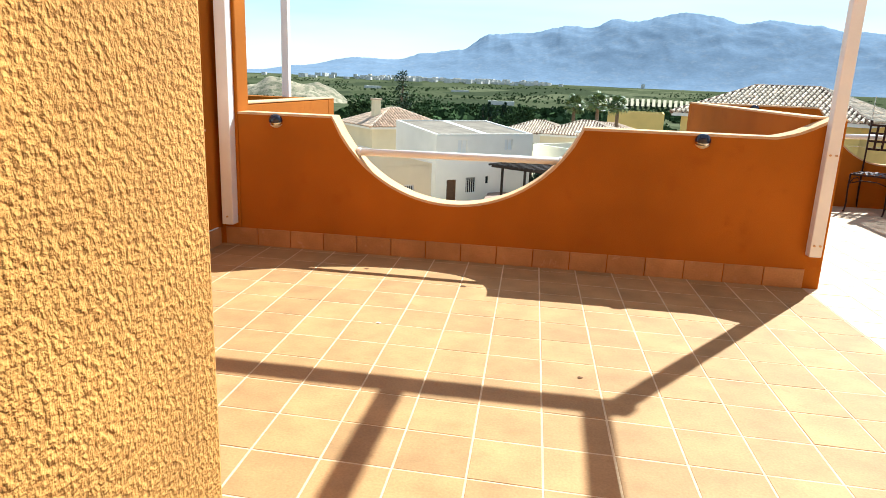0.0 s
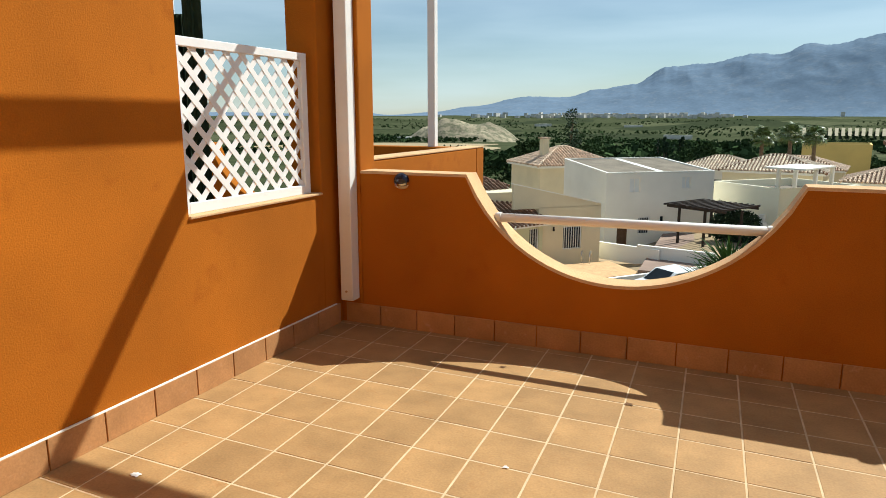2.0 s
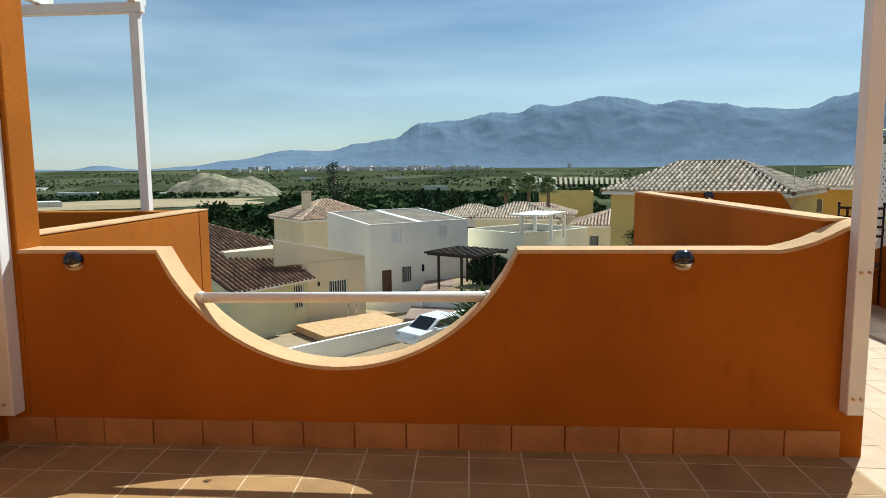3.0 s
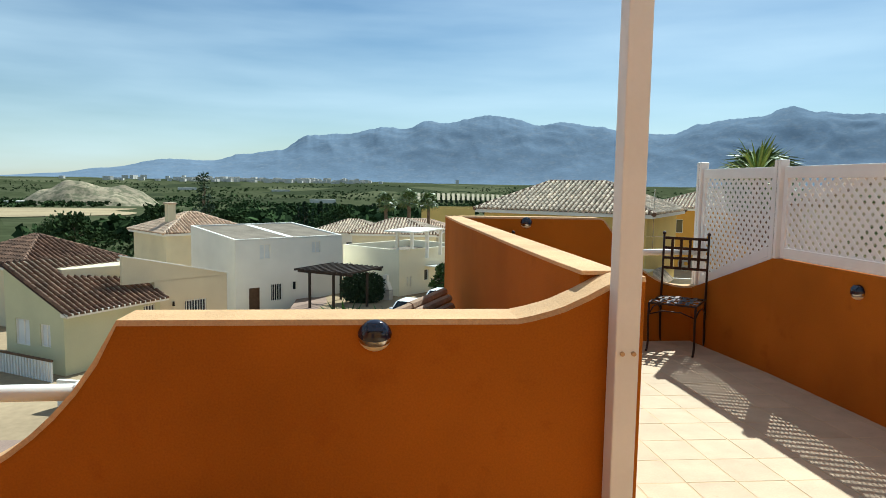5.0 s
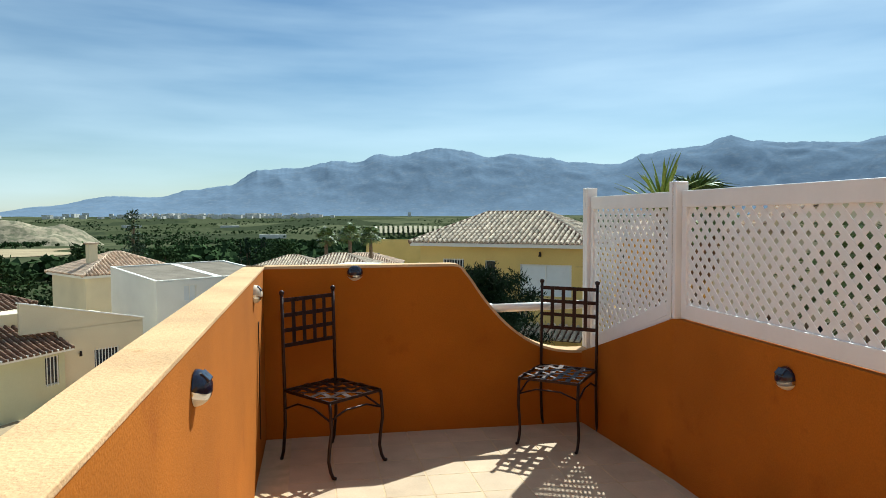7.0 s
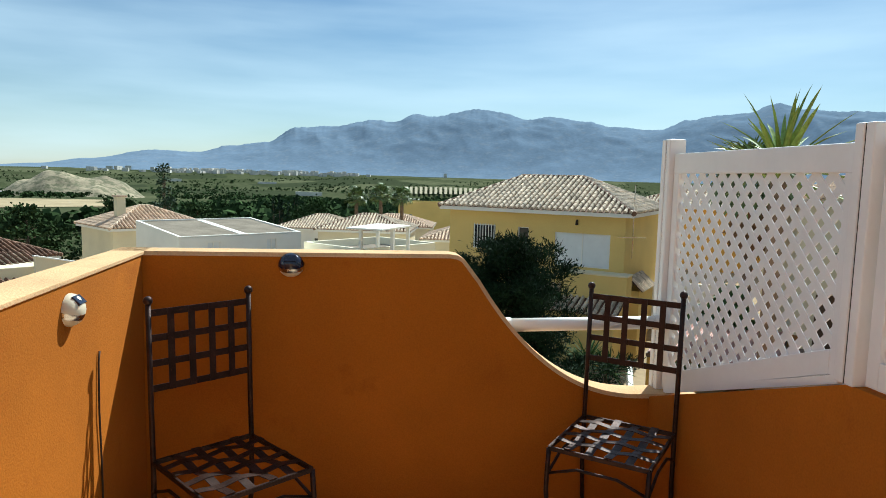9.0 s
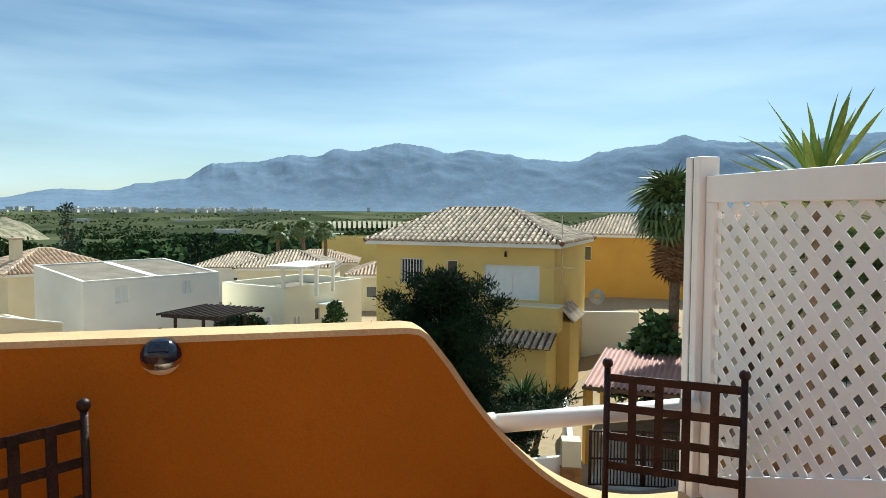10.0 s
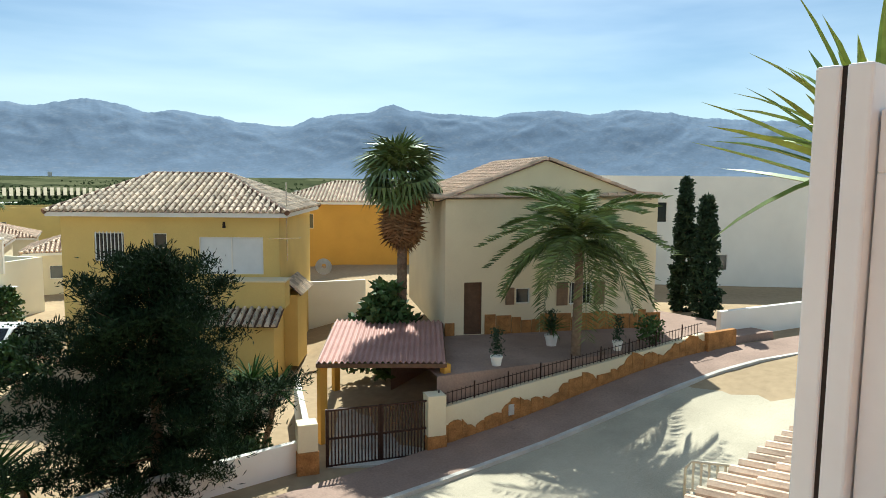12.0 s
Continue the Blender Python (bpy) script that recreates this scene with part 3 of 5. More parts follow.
def land_material():
    """Dry earth with parcels of orchard and scrub."""
    m = material("dry_farmland", (0.36, 0.27, 0.17), 0.95, 0.15, 0.15, 3.0, 0.3, spec=0.0)
    n, l = m.node_tree.nodes, m.node_tree.links
    bs = n["Principled BSDF"]
    base = bs.inputs["Base Color"].links[0].from_socket
    geo = n.new("ShaderNodeNewGeometry")
    vor = n.new("ShaderNodeTexVoronoi")
    vor.inputs["Scale"].default_value = 0.0085
    mp = n.new("ShaderNodeMapping")
    mp.inputs["Rotation"].default_value = (0, 0, 0.5)
    mp.inputs["Scale"].default_value = (1.0, 0.6, 0.0)
    l.new(geo.outputs["Position"], mp.inputs["Vector"])
    l.new(mp.outputs["Vector"], vor.inputs["Vector"])
    ramp = n.new("ShaderNodeValToRGB")
    el = ramp.color_ramp.elements
    el[0].position, el[0].color = 0.0, (0.052, 0.060, 0.030, 1)
    el[1].position, el[1].color = 1.0, (0.40, 0.32, 0.20, 1)
    for p, c in ((0.35, (0.065, 0.072, 0.038, 1)), (0.6, (0.042, 0.050, 0.027, 1)), (0.8, (0.09, 0.095, 0.052, 1))):
        e = el.new(p)
        e.color = c
    ramp.color_ramp.interpolation = "CONSTANT"
    sep = n.new("ShaderNodeSeparateColor")
    l.new(vor.outputs["Color"], sep.inputs["Color"])
    l.new(sep.outputs["Red"], ramp.inputs["Fac"])
    grain = n.new("ShaderNodeTexNoise")
    grain.inputs["Scale"].default_value = 0.09
    grain.inputs["Detail"].default_value = 8
    l.new(geo.outputs["Position"], grain.inputs["Vector"])
    ov = n.new("ShaderNodeMixRGB")
    ov.blend_type = "OVERLAY"
    ov.inputs["Fac"].default_value = 0.7
    l.new(ramp.outputs["Color"], ov.inputs["Color1"])
    l.new(grain.outputs["Fac"], ov.inputs["Color2"])
    dist = n.new("ShaderNodeVectorMath")
    dist.operation = "LENGTH"
    l.new(geo.outputs["Position"], dist.inputs[0])
    mr = n.new("ShaderNodeMapRange")
    mr.inputs["From Min"].default_value, mr.inputs["From Max"].default_value = 75, 110
    l.new(dist.outputs["Value"], mr.inputs["Value"])
    mx = n.new("ShaderNodeMixRGB")
    l.new(mr.outputs["Result"], mx.inputs["Fac"])
    l.new(base, mx.inputs["Color1"])
    l.new(ov.outputs["Color"], mx.inputs["Color2"])
    l.new(mx.outputs["Color"], bs.inputs["Base Color"])
    return m


M["land"] = land_material()
# distance haze is mixed into this blue-grey base, not only the rock's tone
M["hills"] = material("haze_tinted_rock", (0.155, 0.205, 0.275), 1.0, 0.10, 0.012, 0.08, 0.0, (0.185, 0.225, 0.28), 0.52, spec=0.0)
M["far_leaf"] = material("orchard_leaves", (0.045, 0.07, 0.028), 0.9, 0.3, 0.02, 0.3, 0.0, island=0.35, spec=0.0)
M["far_wall"] = material("far_white_walls", (0.62, 0.58, 0.52), 0.9, 0.1, 0.1, 1, 0.0)
tagged(plain_mesh("ground", gv, gf, "land", None, True), "dry valley floor with orchards reaching to the hills", "ground", kind="structure")

# summits and saddles of the range, in degrees of bearing and height
RIDGE = [(-60, 0.4), (-40, 0.3), (-33, 0.1), (-31, 0.42), (-28, 0.05), (-24.6, 0.32), (-21.3, 0.78), (-16.5, 1.6), (-13.5, 1.48), (-11, 2.12), (-8.2, 2.45), (-5.8, 3.78), (-3, 3.97), (0.9, 4.62), (2.1, 4.45), (4.2, 5.2), (5.2, 5.02),
         (9.6, 5.72), (11.3, 5.48), (13.4, 4.86), (15.2, 5.18), (18.5, 4.8), (20.2, 4.4), (24, 4.14), (26.2, 4.95), (28.5, 5.3), (30.4, 5.44), (32.5, 6.14), (34.2, 5.68), (36.5, 5.42), (41.2, 5.2), (42.8, 5.57), (46, 5.7), (49, 5.36), (51.9, 5.72), (54.7, 5.43), (58, 4.9), (63, 4.58), (68, 4.0), (80, 3.4)]


def skyline(a):
    """Height of the range in degrees, and its small crags."""
    e = 0.35
    for (a0, e0), (a1, e1) in zip(RIDGE, RIDGE[1:]):
        if a0 <= a <= a1:
            e = e0 + (e1 - e0) * smooth(a0, a1, a)
    if a > 80:
        e = max(0.4, 3.4 - 0.08 * (a - 80))
    return e, min(1, e / 3) * (0.07 * noise.noise((a * 1.6, 0.2, 0)) + 0.06 * noise.noise((a * 3.3, 1.2, 0)) + 0.04 * noise.noise((a * 7.0, 3.2, 0)))


mv, mf = [], []
rows_m, cols_m = 72, 1600
azimuths = [-60 + 145 * k / 1400 if k < 1400 else 85 + 215 * (k - 1400) / 200 for k in range(cols_m)]
ridge = [skyline(a) for a in azimuths]
body = [sum(skyline(a + d)[0] for d in (-4, -2.5, -1, 0, 1, 2.5, 4)) / 7 for a in azimuths]
for j in range(rows_m + 1):
    t = j / rows_m
    r = 2250 + 1250 * t
    for k in range(cols_m):
        a = azimuths[k]
        x, y = 5 + r * math.sin(radians(a)), 5 + r * math.cos(radians(a))
        peak, crag = ridge[k]
        up = smooth(0.0, 0.64, t) if t < 0.64 else 1 - 0.5 * smooth(0.64, 1.0, t)
        k2 = min(1.0, max(0.0, (1 - abs(t - 0.64) / 0.64)))
        carve = 0.0
        if a < 85:
            wob = 60 * noise.noise((x * 0.005, y * 0.005, 9.0))
            for q, amp in ((0.0042, 0.07), (0.010, 0.034), (0.024, 0.014)):
                carve += amp * abs(noise.noise(((x + wob) * q, (y - wob) * q, q * 900))) * 1.7
        carve *= 1 - k2 ** 4
        top = math.tan(radians(body[k] + (peak - body[k]) * k2 ** 3 + crag * k2 ** 5)) * 3050 + 2
        mv.append((x, y, -12 + (top + 12) * up * max(0.05, 1 - carve)))
for j in range(rows_m):
    for k in range(cols_m):
        b = (k + 1) % cols_m
        mf.append((j * cols_m + k, (j + 1) * cols_m + k, (j + 1) * cols_m + b, j * cols_m + b))
tagged(plain_mesh("backdrop_mountains", mv, mf, "hills", None, True), "mountain range coloured blue-grey for haze beyond the valley", "mountains", kind="structure")


def scatter_boxes(rng, count, pick):
    v, f = [], []
    for _ in range(count):
        x, y, z, w, d, h, a = pick(rng)
        c, s = math.cos(a), math.sin(a)
        b = len(v)
        for zz in (z - 3, z + h):
            for dx, dy in ((-w, -d), (w, -d), (w, d), (-w, d)):
                v.append((x + dx * c - dy * s, y + dx * s + dy * c, zz))
        f += [(b, b + 1, b + 5, b + 4), (b + 1, b + 2, b + 6, b + 5), (b + 2, b + 3, b + 7, b + 6), (b + 3, b, b + 4, b + 7), (b + 4, b + 5, b + 6, b + 7)]
    return v, f


def village(rng):
    a, r = radians(rng.gauss(-9, 5)), rng.uniform(2000, 2260)
    x, y = r * math.sin(a), r * math.cos(a)
    return x, y, ground_z(x, y), rng.uniform(4, 11), rng.uniform(4, 8), rng.uniform(5, 12), rng.uniform(0, 3)


def farm(rng):
    a, r = radians(rng.uniform(-35, 62)), rng.uniform(350, 1500)
    x, y = r * math.sin(a), r * math.cos(a)
    return x, y, ground_z(x, y), rng.uniform(5, 22), rng.uniform(3, 7), rng.uniform(2.5, 5), rng.uniform(0, 3)


v, f = scatter_boxes(random.Random(3), 170, village)
tagged(plain_mesh("far_village", v, f, "far_wall"), "white village at the foot of the mountains", "village", kind="stuff")
v, f = scatter_boxes(random.Random(5), 22, farm)
tagged(plain_mesh("far_farm_sheds", v, f, "far_wall"), "pale farm sheds scattered over the plain", "farm sheds", kind="stuff")


# mown field on the plain
fv, ff = [], []
for j in range(9):
    for i in range(17):
        a, r = radians(-48 + 28 * i / 16 + 0.8 * math.sin(j)), 345 + 165 * j / 8
        x, y = 5 + r * math.sin(a), 5 + r * math.cos(a)
        fv.append((x, y, ground_z(x, y) + 0.35))
for j in range(8):
    for i in range(16):
        b = j * 17 + i
        ff.append((b, b + 17, b + 18, b + 1))
M["stubble"] = material("dry_stubble", (0.36, 0.28, 0.17), 1.0, 0.2, 0.03, 0.6, 0.0, (0.28, 0.21, 0.12), 0.55, spec=0.05)
tagged(plain_mesh("field", fv, ff, "stubble"), "dry tan mown field on the valley floor", "field", kind="structure")


def clumps(rng, spots, size):
    """Ragged low crowns: each a few crossed, tilted leaf sprays."""
    v, f = [], []
    for x, y, z, s in spots:
        for _ in range(9):
            c = Vector((x + rng.gauss(0, 0.32) * s, y + rng.gauss(0, 0.32) * s, z + s * rng.uniform(0.15, 0.95)))
            a = Vector((rng.gauss(0, 1), rng.gauss(0, 1), rng.gauss(0, 0.7))).normalized() * s * rng.uniform(0.25, 0.5)
            b = Vector((rng.gauss(0, 1), rng.gauss(0, 1), rng.gauss(0, 1))).cross(a).normalized() * s * rng.uniform(0.25, 0.45)
            n = len(v)
            v += [tuple(c - a), tuple(c - b * 0.8), tuple(c + a * 0.9), tuple(c + b)]
            f.append((n, n + 1, n + 2, n + 3))
    return v, f


def orchard_spots(rng, count):
    out = []
    while len(out) < count:
        a, r = radians(rng.uniform(-45, 70)), 170 * math.exp(rng.uniform(0, 2.4))
        x, y = r * math.sin(a), r * math.cos(a)
        if -50 < math.degrees(a) < -19 and 335 < r < 520:
            continue
        if noise.noise((x * 0.008 + 3, y * 0.005, 1.7)) < -0.05:
            continue
        x, y = round(x / 6) * 6 + rng.gauss(0, 0.5), round(y / 5) * 5 + rng.gauss(0, 0.5)
        out.append((x, y, ground_z(x, y), rng.uniform(2.2, 4.2)))
    return out


rng = random.Random(8)
v, f = clumps(rng, orchard_spots(rng, 9000), 1)
tagged(plain_mesh("far_orchards", v, f, "far_leaf"), "dark green orchards across the plain", "orchard", kind="stuff")


# striped grove behind the yellow house: pale tracks between tree rows
v, f = [], []
for i in range(19):
    a0 = radians(3.4 + i * 0.42)
    n = len(v)
    for r, w in ((960, 1.9), (1260, 2.6)):
        x, y = 5 + r * math.sin(a0), 5 + r * math.cos(a0)
        v += [(x - w, y, ground_z(x, y) + 4.3), (x + w, y, ground_z(x, y) + 4.3)]
    f.append((n, n + 1, n + 3, n + 2))
M["track"] = material("pale_track", (0.33, 0.29, 0.21), 0.95, 0.2, 0.1, 1, 0.0, spec=0.0)
tagged(plain_mesh("grove_tracks", v, f, "track"), "pale tracks between the rows of a grove", "tracks", kind="stuff")

# bare sandy hill
bm = bmesh.new()
bmesh.ops.create_grid(bm, x_segments=40, y_segments=30, size=1)
for q in bm.verts:
    x, y = q.co.x * 75, q.co.y * 60
    d = max(0, 1 - (q.co.x ** 2 + q.co.y ** 2))
    h = 27 * smooth(0, 1, d) * (0.8 + 0.35 * noise.noise((x * 0.03, y * 0.03, 2))) + 3 * noise.noise((x * 0.1, y * 0.1, 5)) * d
    q.co = (-280 + x, 700 + y, ground_z(-280 + x, 700 + y) - 3 + h)
M["sandhill"] = material("sandy_hill", (0.30, 0.245, 0.16), 0.95, 0.25, 0.05, 0.4, 0.0, (0.10, 0.105, 0.055), 0.46)
tagged(obj("sandy_hill", bm, "sandhill", None, True), "bare sandy hill dotted with scrub", "hill", kind="structure")


# ---- houses ----
def wall_mesh(length, z0, z1, thick, holes):
    """A wall along local x with real openings (x0, x1, za, zb)."""
    xs = sorted({0, length, *[h[0] for h in holes], *[h[1] for h in holes]})
    bm = bmesh.new()
    for a, b in zip(xs, xs[1:]):
        cuts = sorted((h[2], h[3]) for h in holes if h[0] <= a + 1e-6 and h[1] >= b - 1e-6)
        z = z0
        for lo, hi in cuts + [(z1, z1)]:
            if lo - z > 0.01:
                box(a, b, 0, thick, z, lo, bm=bm)
            z = hi
    bmesh.ops.remove_doubles(bm, verts=bm.verts[:], dist=0.002)
    return bm


def window(parent, m, x0, x1, za, zb, kind="glass"):
    """kind: glass, bars, shutter, door."""
    fr = bmesh.new()
    for a, b, c, d in ((x0 - 0.06, x0 + 0.04, za - 0.05, zb + 0.06), (x1 - 0.04, x1 + 0.06, za - 0.05, zb + 0.06), (x0 + 0.04, x1 - 0.04, zb - 0.04, zb + 0.06), (x0 + 0.04, x1 - 0.04, za - 0.05, za + 0.04)):
        box(a, b, -0.03, 0.10, c, d, bm=fr)
    w = part("window" if kind != "door" else "door", moved(fr, m), "whitewall" if kind != "door" else "brown", parent)
    part("pane", moved(box(x0 + 0.04, x1 - 0.04, 0.05, 0.08, za + 0.04, zb - 0.04), m), {"shutter": "shutter", "door": "brown"}.get(kind, "glass"), w)
    if kind == "bars":
        n = max(3, int((x1 - x0) / 0.16))
        for i in range(n):
            x = x0 + (x1 - x0) * (i + 0.5) / n
            part("bar", moved(box(x - 0.018, x + 0.018, -0.10, -0.07, za - 0.05, zb + 0.05), m), "shutter", w)
    if kind == "shutter":
        mid = (x0 + x1) / 2
        part("mullion", moved(box(mid - 0.03, mid + 0.03, 0.01, 0.05, za + 0.04, zb - 0.04), m), "whitewall", w)


def tiled_slope(name, a, b, c, d, mat, parent, pitch=0.30, course=0.44, smooth_it=True):
    """Roof slope with eave a-b and upper edge d-c (c above b, d above a), covered with courses of round tiles."""
    a, b, c, d = (Vector(p) for p in (a, b, c, d))
    u = (b - a).normalized()
    length = (b - a).length
    dd, cc = (d - a), (c - a)
    du, cu = dd.dot(u), cc.dot(u)
    vdir = (dd - u * du)
    rise = vdir.length
    vdir.normalize()
    nrm = u.cross(vdir).normalized()
    v, f = [], []
    cols = max(1, int(length / pitch))
    p = length / cols
    # shade in the valleys between tiles is put into this dark brown sheet
    u_mesh = plain_mesh("underlay", [tuple(q - nrm * 0.02) for q in (a, b, c, d)] if (c - d).length > 0.01 else [tuple(q - nrm * 0.02) for q in (a, b, c)], [(0, 1, 2, 3)] if (c - d).length > 0.01 else [(0, 1, 2)], "rtile_brown", parent)
    for i in range(cols):
        x = (i + 0.5) * p
        top = rise
        if x < du and du > 1e-4:
            top = min(top, rise * x / du)
        if x > cu and length - cu > 1e-4:
            top = min(top, rise * (length - x) / (length - cu))
        n = max(1, int(math.ceil(top / course)))
        for j in range(n):
            s0, s1 = j * course - 0.03, min(top, (j + 1) * course)
            k0 = len(v)
            jit = random.uniform(-0.012, 0.012)
            for s, lift, r in ((s0, 0.035, 0.33), (s1, 0.0, 0.27)):
                for k in range(6):
                    t = math.pi * k / 5
                    v.append(tuple(a + u * (x + jit - math.cos(t) * p * r) + vdir * s + nrm * (math.sin(t) * p * 0.46 + lift)))
            for k in range(5):
                f.append((k0 + k, k0 + k + 1, k0 + 7 + k, k0 + 6 + k))
            f.append(tuple(k0 + k for k in (5, 4, 3, 2, 1, 0)))
    ob = plain_mesh(name, v, f, mat, parent)
    ob["kind"] = "stuff"
    return ob


def ridge_row(p, q, mat, parent, r=0.13):
    p, q = Vector(p), Vector(q)
    n = max(2, int((q - p).length / 0.4))
    bm = bmesh.new()
    for i in range(n):
        rod(p.lerp(q, i / n), p.lerp(q, (i + 1) / n + 0.01), r, r * 0.86, 8, bm)
    part("ridge", bm, mat, parent)["kind"] = "stuff"


def house(name, label, a, c, depth, z0, eave, mat, roof="flat", rise=1.8, rmat="rtile", over=0.45, holes=(), side_holes=(), parapet=0.35, left_holes=(), ridge_at=None):
    """Front wall from a to c (seen from outside, left to right); local x along it, local y into the house."""
    a, c = Vector((*a, 0)), Vector((*c, 0))
    d = c - a
    L = d.length
    t = thing(name, label, "house", (a.x, a.y, 0), math.degrees(math.atan2(d.y, d.x)))
    hs = [h[:4] for h in holes]
    part("wall", wall_mesh(L, z0, eave, 0.25, hs), mat, t)
    part("wall", box(0, L, depth - 0.25, depth, z0, eave), mat, t)
    mr = Matrix.Translation((L, 0, 0)) @ pose(0, 0, 0, 0, 0, 90)
    part("wall", moved(moved(wall_mesh(depth - 0.5, z0, eave, 0.25, [h[:4] for h in side_holes]), Matrix.Translation((0.25, 0, 0))), mr), mat, t)
    ml = Matrix.Translation((0, depth, 0)) @ pose(0, 0, 0, 0, 0, -90)
    part("wall", moved(moved(wall_mesh(depth - 0.5, z0, eave, 0.25, [(depth - 0.5 - h[1], depth - 0.5 - h[0], h[2], h[3]) for h in left_holes]), Matrix.Translation((0.25, 0, 0))), ml), mat, t)
    for h in left_holes:
        window(t, ml @ Matrix.Translation((0.25, 0.08, 0)), depth - 0.5 - h[1], depth - 0.5 - h[0], *h[2:])
    part("floor_slab", box(0.25, L - 0.25, 0.25, depth - 0.25, eave - 0.25, eave + (0.02 if roof == "flat" else -0.05)), "gravelroof" if roof == "flat" else mat, t)
    for h in holes:
        window(t, Matrix.Translation((0, 0.08, 0)), *h)
    for h in side_holes:
        window(t, mr @ Matrix.Translation((0.25, 0.08, 0)), *h)
    o = over
    if roof == "hip":
        r0 = min(L, depth) / 2
        zr = eave + rise
        e = [(-o, -o, eave), (L + o, -o, eave), (L + o, depth + o, eave), (-o, depth + o, eave)]
        if L >= depth:
            ra, rb = (r0, depth / 2, zr), (L - r0, depth / 2, zr)
            if ridge_at:
                ra, rb = (ridge_at[0], depth / 2, zr), (ridge_at[1], depth / 2, zr)
        else:
            ra, rb = (L / 2, r0, zr), (L / 2, depth - r0, zr)
        if L >= depth:
            quads = [(e[0], e[1], rb, ra), (e[1], e[2], rb, rb), (e[2], e[3], ra, rb), (e[3], e[0], ra, ra)]
        else:
            quads = [(e[0], e[1], ra, ra), (e[1], e[2], rb, ra), (e[2], e[3], rb, rb), (e[3], e[0], ra, rb)]
        for q in quads:
            tiled_slope("roof", *q, rmat, t)
        # ridges of pale clay roofs are browned to stand for the shadow along them
        ridge_row(ra, rb, "rtile_brown" if rmat == "rtile" else rmat, t)
        for k, rr in ((0, ra), (1, rb if L >= depth else ra), (2, rb), (3, ra if L >= depth else rb)):
            ridge_row(e[k], rr, "rtile_brown" if rmat == "rtile" else rmat, t)
        bm = bmesh.new()
        box(-o + 0.05, L + o - 0.05, -o + 0.05, depth + o - 0.05, eave - 0.22, eave - 0.01, bm=bm)
        part("eave", bm, "whitewall", t)
    elif roof == "mono":
        # rises along local x
        bm = prism([(0, eave), (L, eave), (L, eave + rise)], 0, depth, "y")
        part("gable", bm, mat, t)
        tiled_slope("roof", (-o, depth + 0.2, eave - o * rise / L), (-o, -0.2, eave - o * rise / L), (L + 0.15, -0.2, eave + rise + 0.05), (L + 0.15, depth + 0.2, eave + rise + 0.05), rmat, t)
    elif roof == "front":
        bm = prism([(0, eave), (depth, eave), (depth, eave + rise)], 0, L, "x")
        part("gable", bm, mat, t)
        tiled_slope("roof", (-0.2, -o, eave - o * rise / depth), (L + 0.2, -o, eave - o * rise / depth), (L + 0.2, depth + 0.1, eave + rise), (-0.2, depth + 0.1, eave + rise), rmat, t)
        part("eave", box(-0.15, L + 0.15, -o, 0, eave - 0.3, eave - 0.12), "whitewall", t)
    else:
        for x0, x1, y0, y1 in ((0, L, 0, 0.22), (0, L, depth - 0.22, depth), (0, 0.22, 0.22, depth - 0.22), (L - 0.22, L, 0.22, depth - 0.22)):
            part("parapet", box(x0, x1, y0, y1, eave, eave + parapet), mat, t)
    return t


# large yellow house across the street
yh = house("yellow_house", "two-storey yellow house with hipped clay tile roof", (10.62, 44.2), (18.76, 38.4), 8.2, -7.6, 0.1, "yellow", "hip", 1.75, "rtile", 0.5,
      holes=[(1.5, 2.87, -2.2, -0.88, "bars"), (4.2, 4.82, -1.6, -0.9, "glass"), (6.3, 9.25, -2.8, -1.05, "shutter"), (7.15, 8.55, -6.6, -5.0, "bars")],
      side_holes=[(1.0, 2.2, -6.2, -4.6, "bars")], ridge_at=(2.75, 6.5))
lan = part("lantern", rod((7.5, -0.12, -0.62), (7.5, -0.12, -0.34), 0.08, 0.05), "dark", yh, "small dark wall lantern")
part("bracket", bar((7.5, 0.0, -0.37), (7.5, -0.12, -0.37), 0.03, 0.03), "dark", lan)
part("balcony", box(7.15, 10.45, -1.1, 0, -4.2, -3.0, 0.02), "yellow", yh)
part("balcony_coping", box(7.1, 10.5, -1.15, 0.0, -3.0, -2.92, 0.01), "cream", yh)
tiled_slope("porch_roof", (5.6, -2.5, -4.75), (10.4, -2.5, -4.75), (10.4, 0.0, -3.85), (5.6, 0.0, -3.85), "rtile", yh)
part("porch_wall", box(6.2, 10.1, -1.9, 0, -7.4, -4.75), "yellow", yh)
tiled_slope("side_roof", (10.85, 0.6, -3.9), (10.85, 3.4, -3.9), (10.1, 3.4, -3.2), (10.1, 0.6, -3.2), "rtile", yh)
part("side_room", box(10.0, 10.65, 0.8, 3.2, -7.4, -3.9), "yellow", yh)
part("antenna_mast", rod((10.25, 0.5, -2.2), (10.25, 0.5, 1.5), 0.025), "steel", yh)
part("antenna", bar((9.85, 0.5, 0.6), (10.75, 0.5, 0.6), 0.02, 0.02), "steel", yh)
part("aerial", bar((9.55, -0.3, -1.1), (10.95, 0.3, -1.1), 0.02, 0.02), "steel", yh)
dish = bmesh.new()
bmesh.ops.create_cone(dish, cap_ends=False, segments=24, radius1=0.45, radius2=0.12, depth=0.14, matrix=Matrix.Translation((11.35, 4.6, -3.0)) @ pose(0, 0, 0, 70, 0, 20))
part("satellite_dish", dish, "kerb", yh)

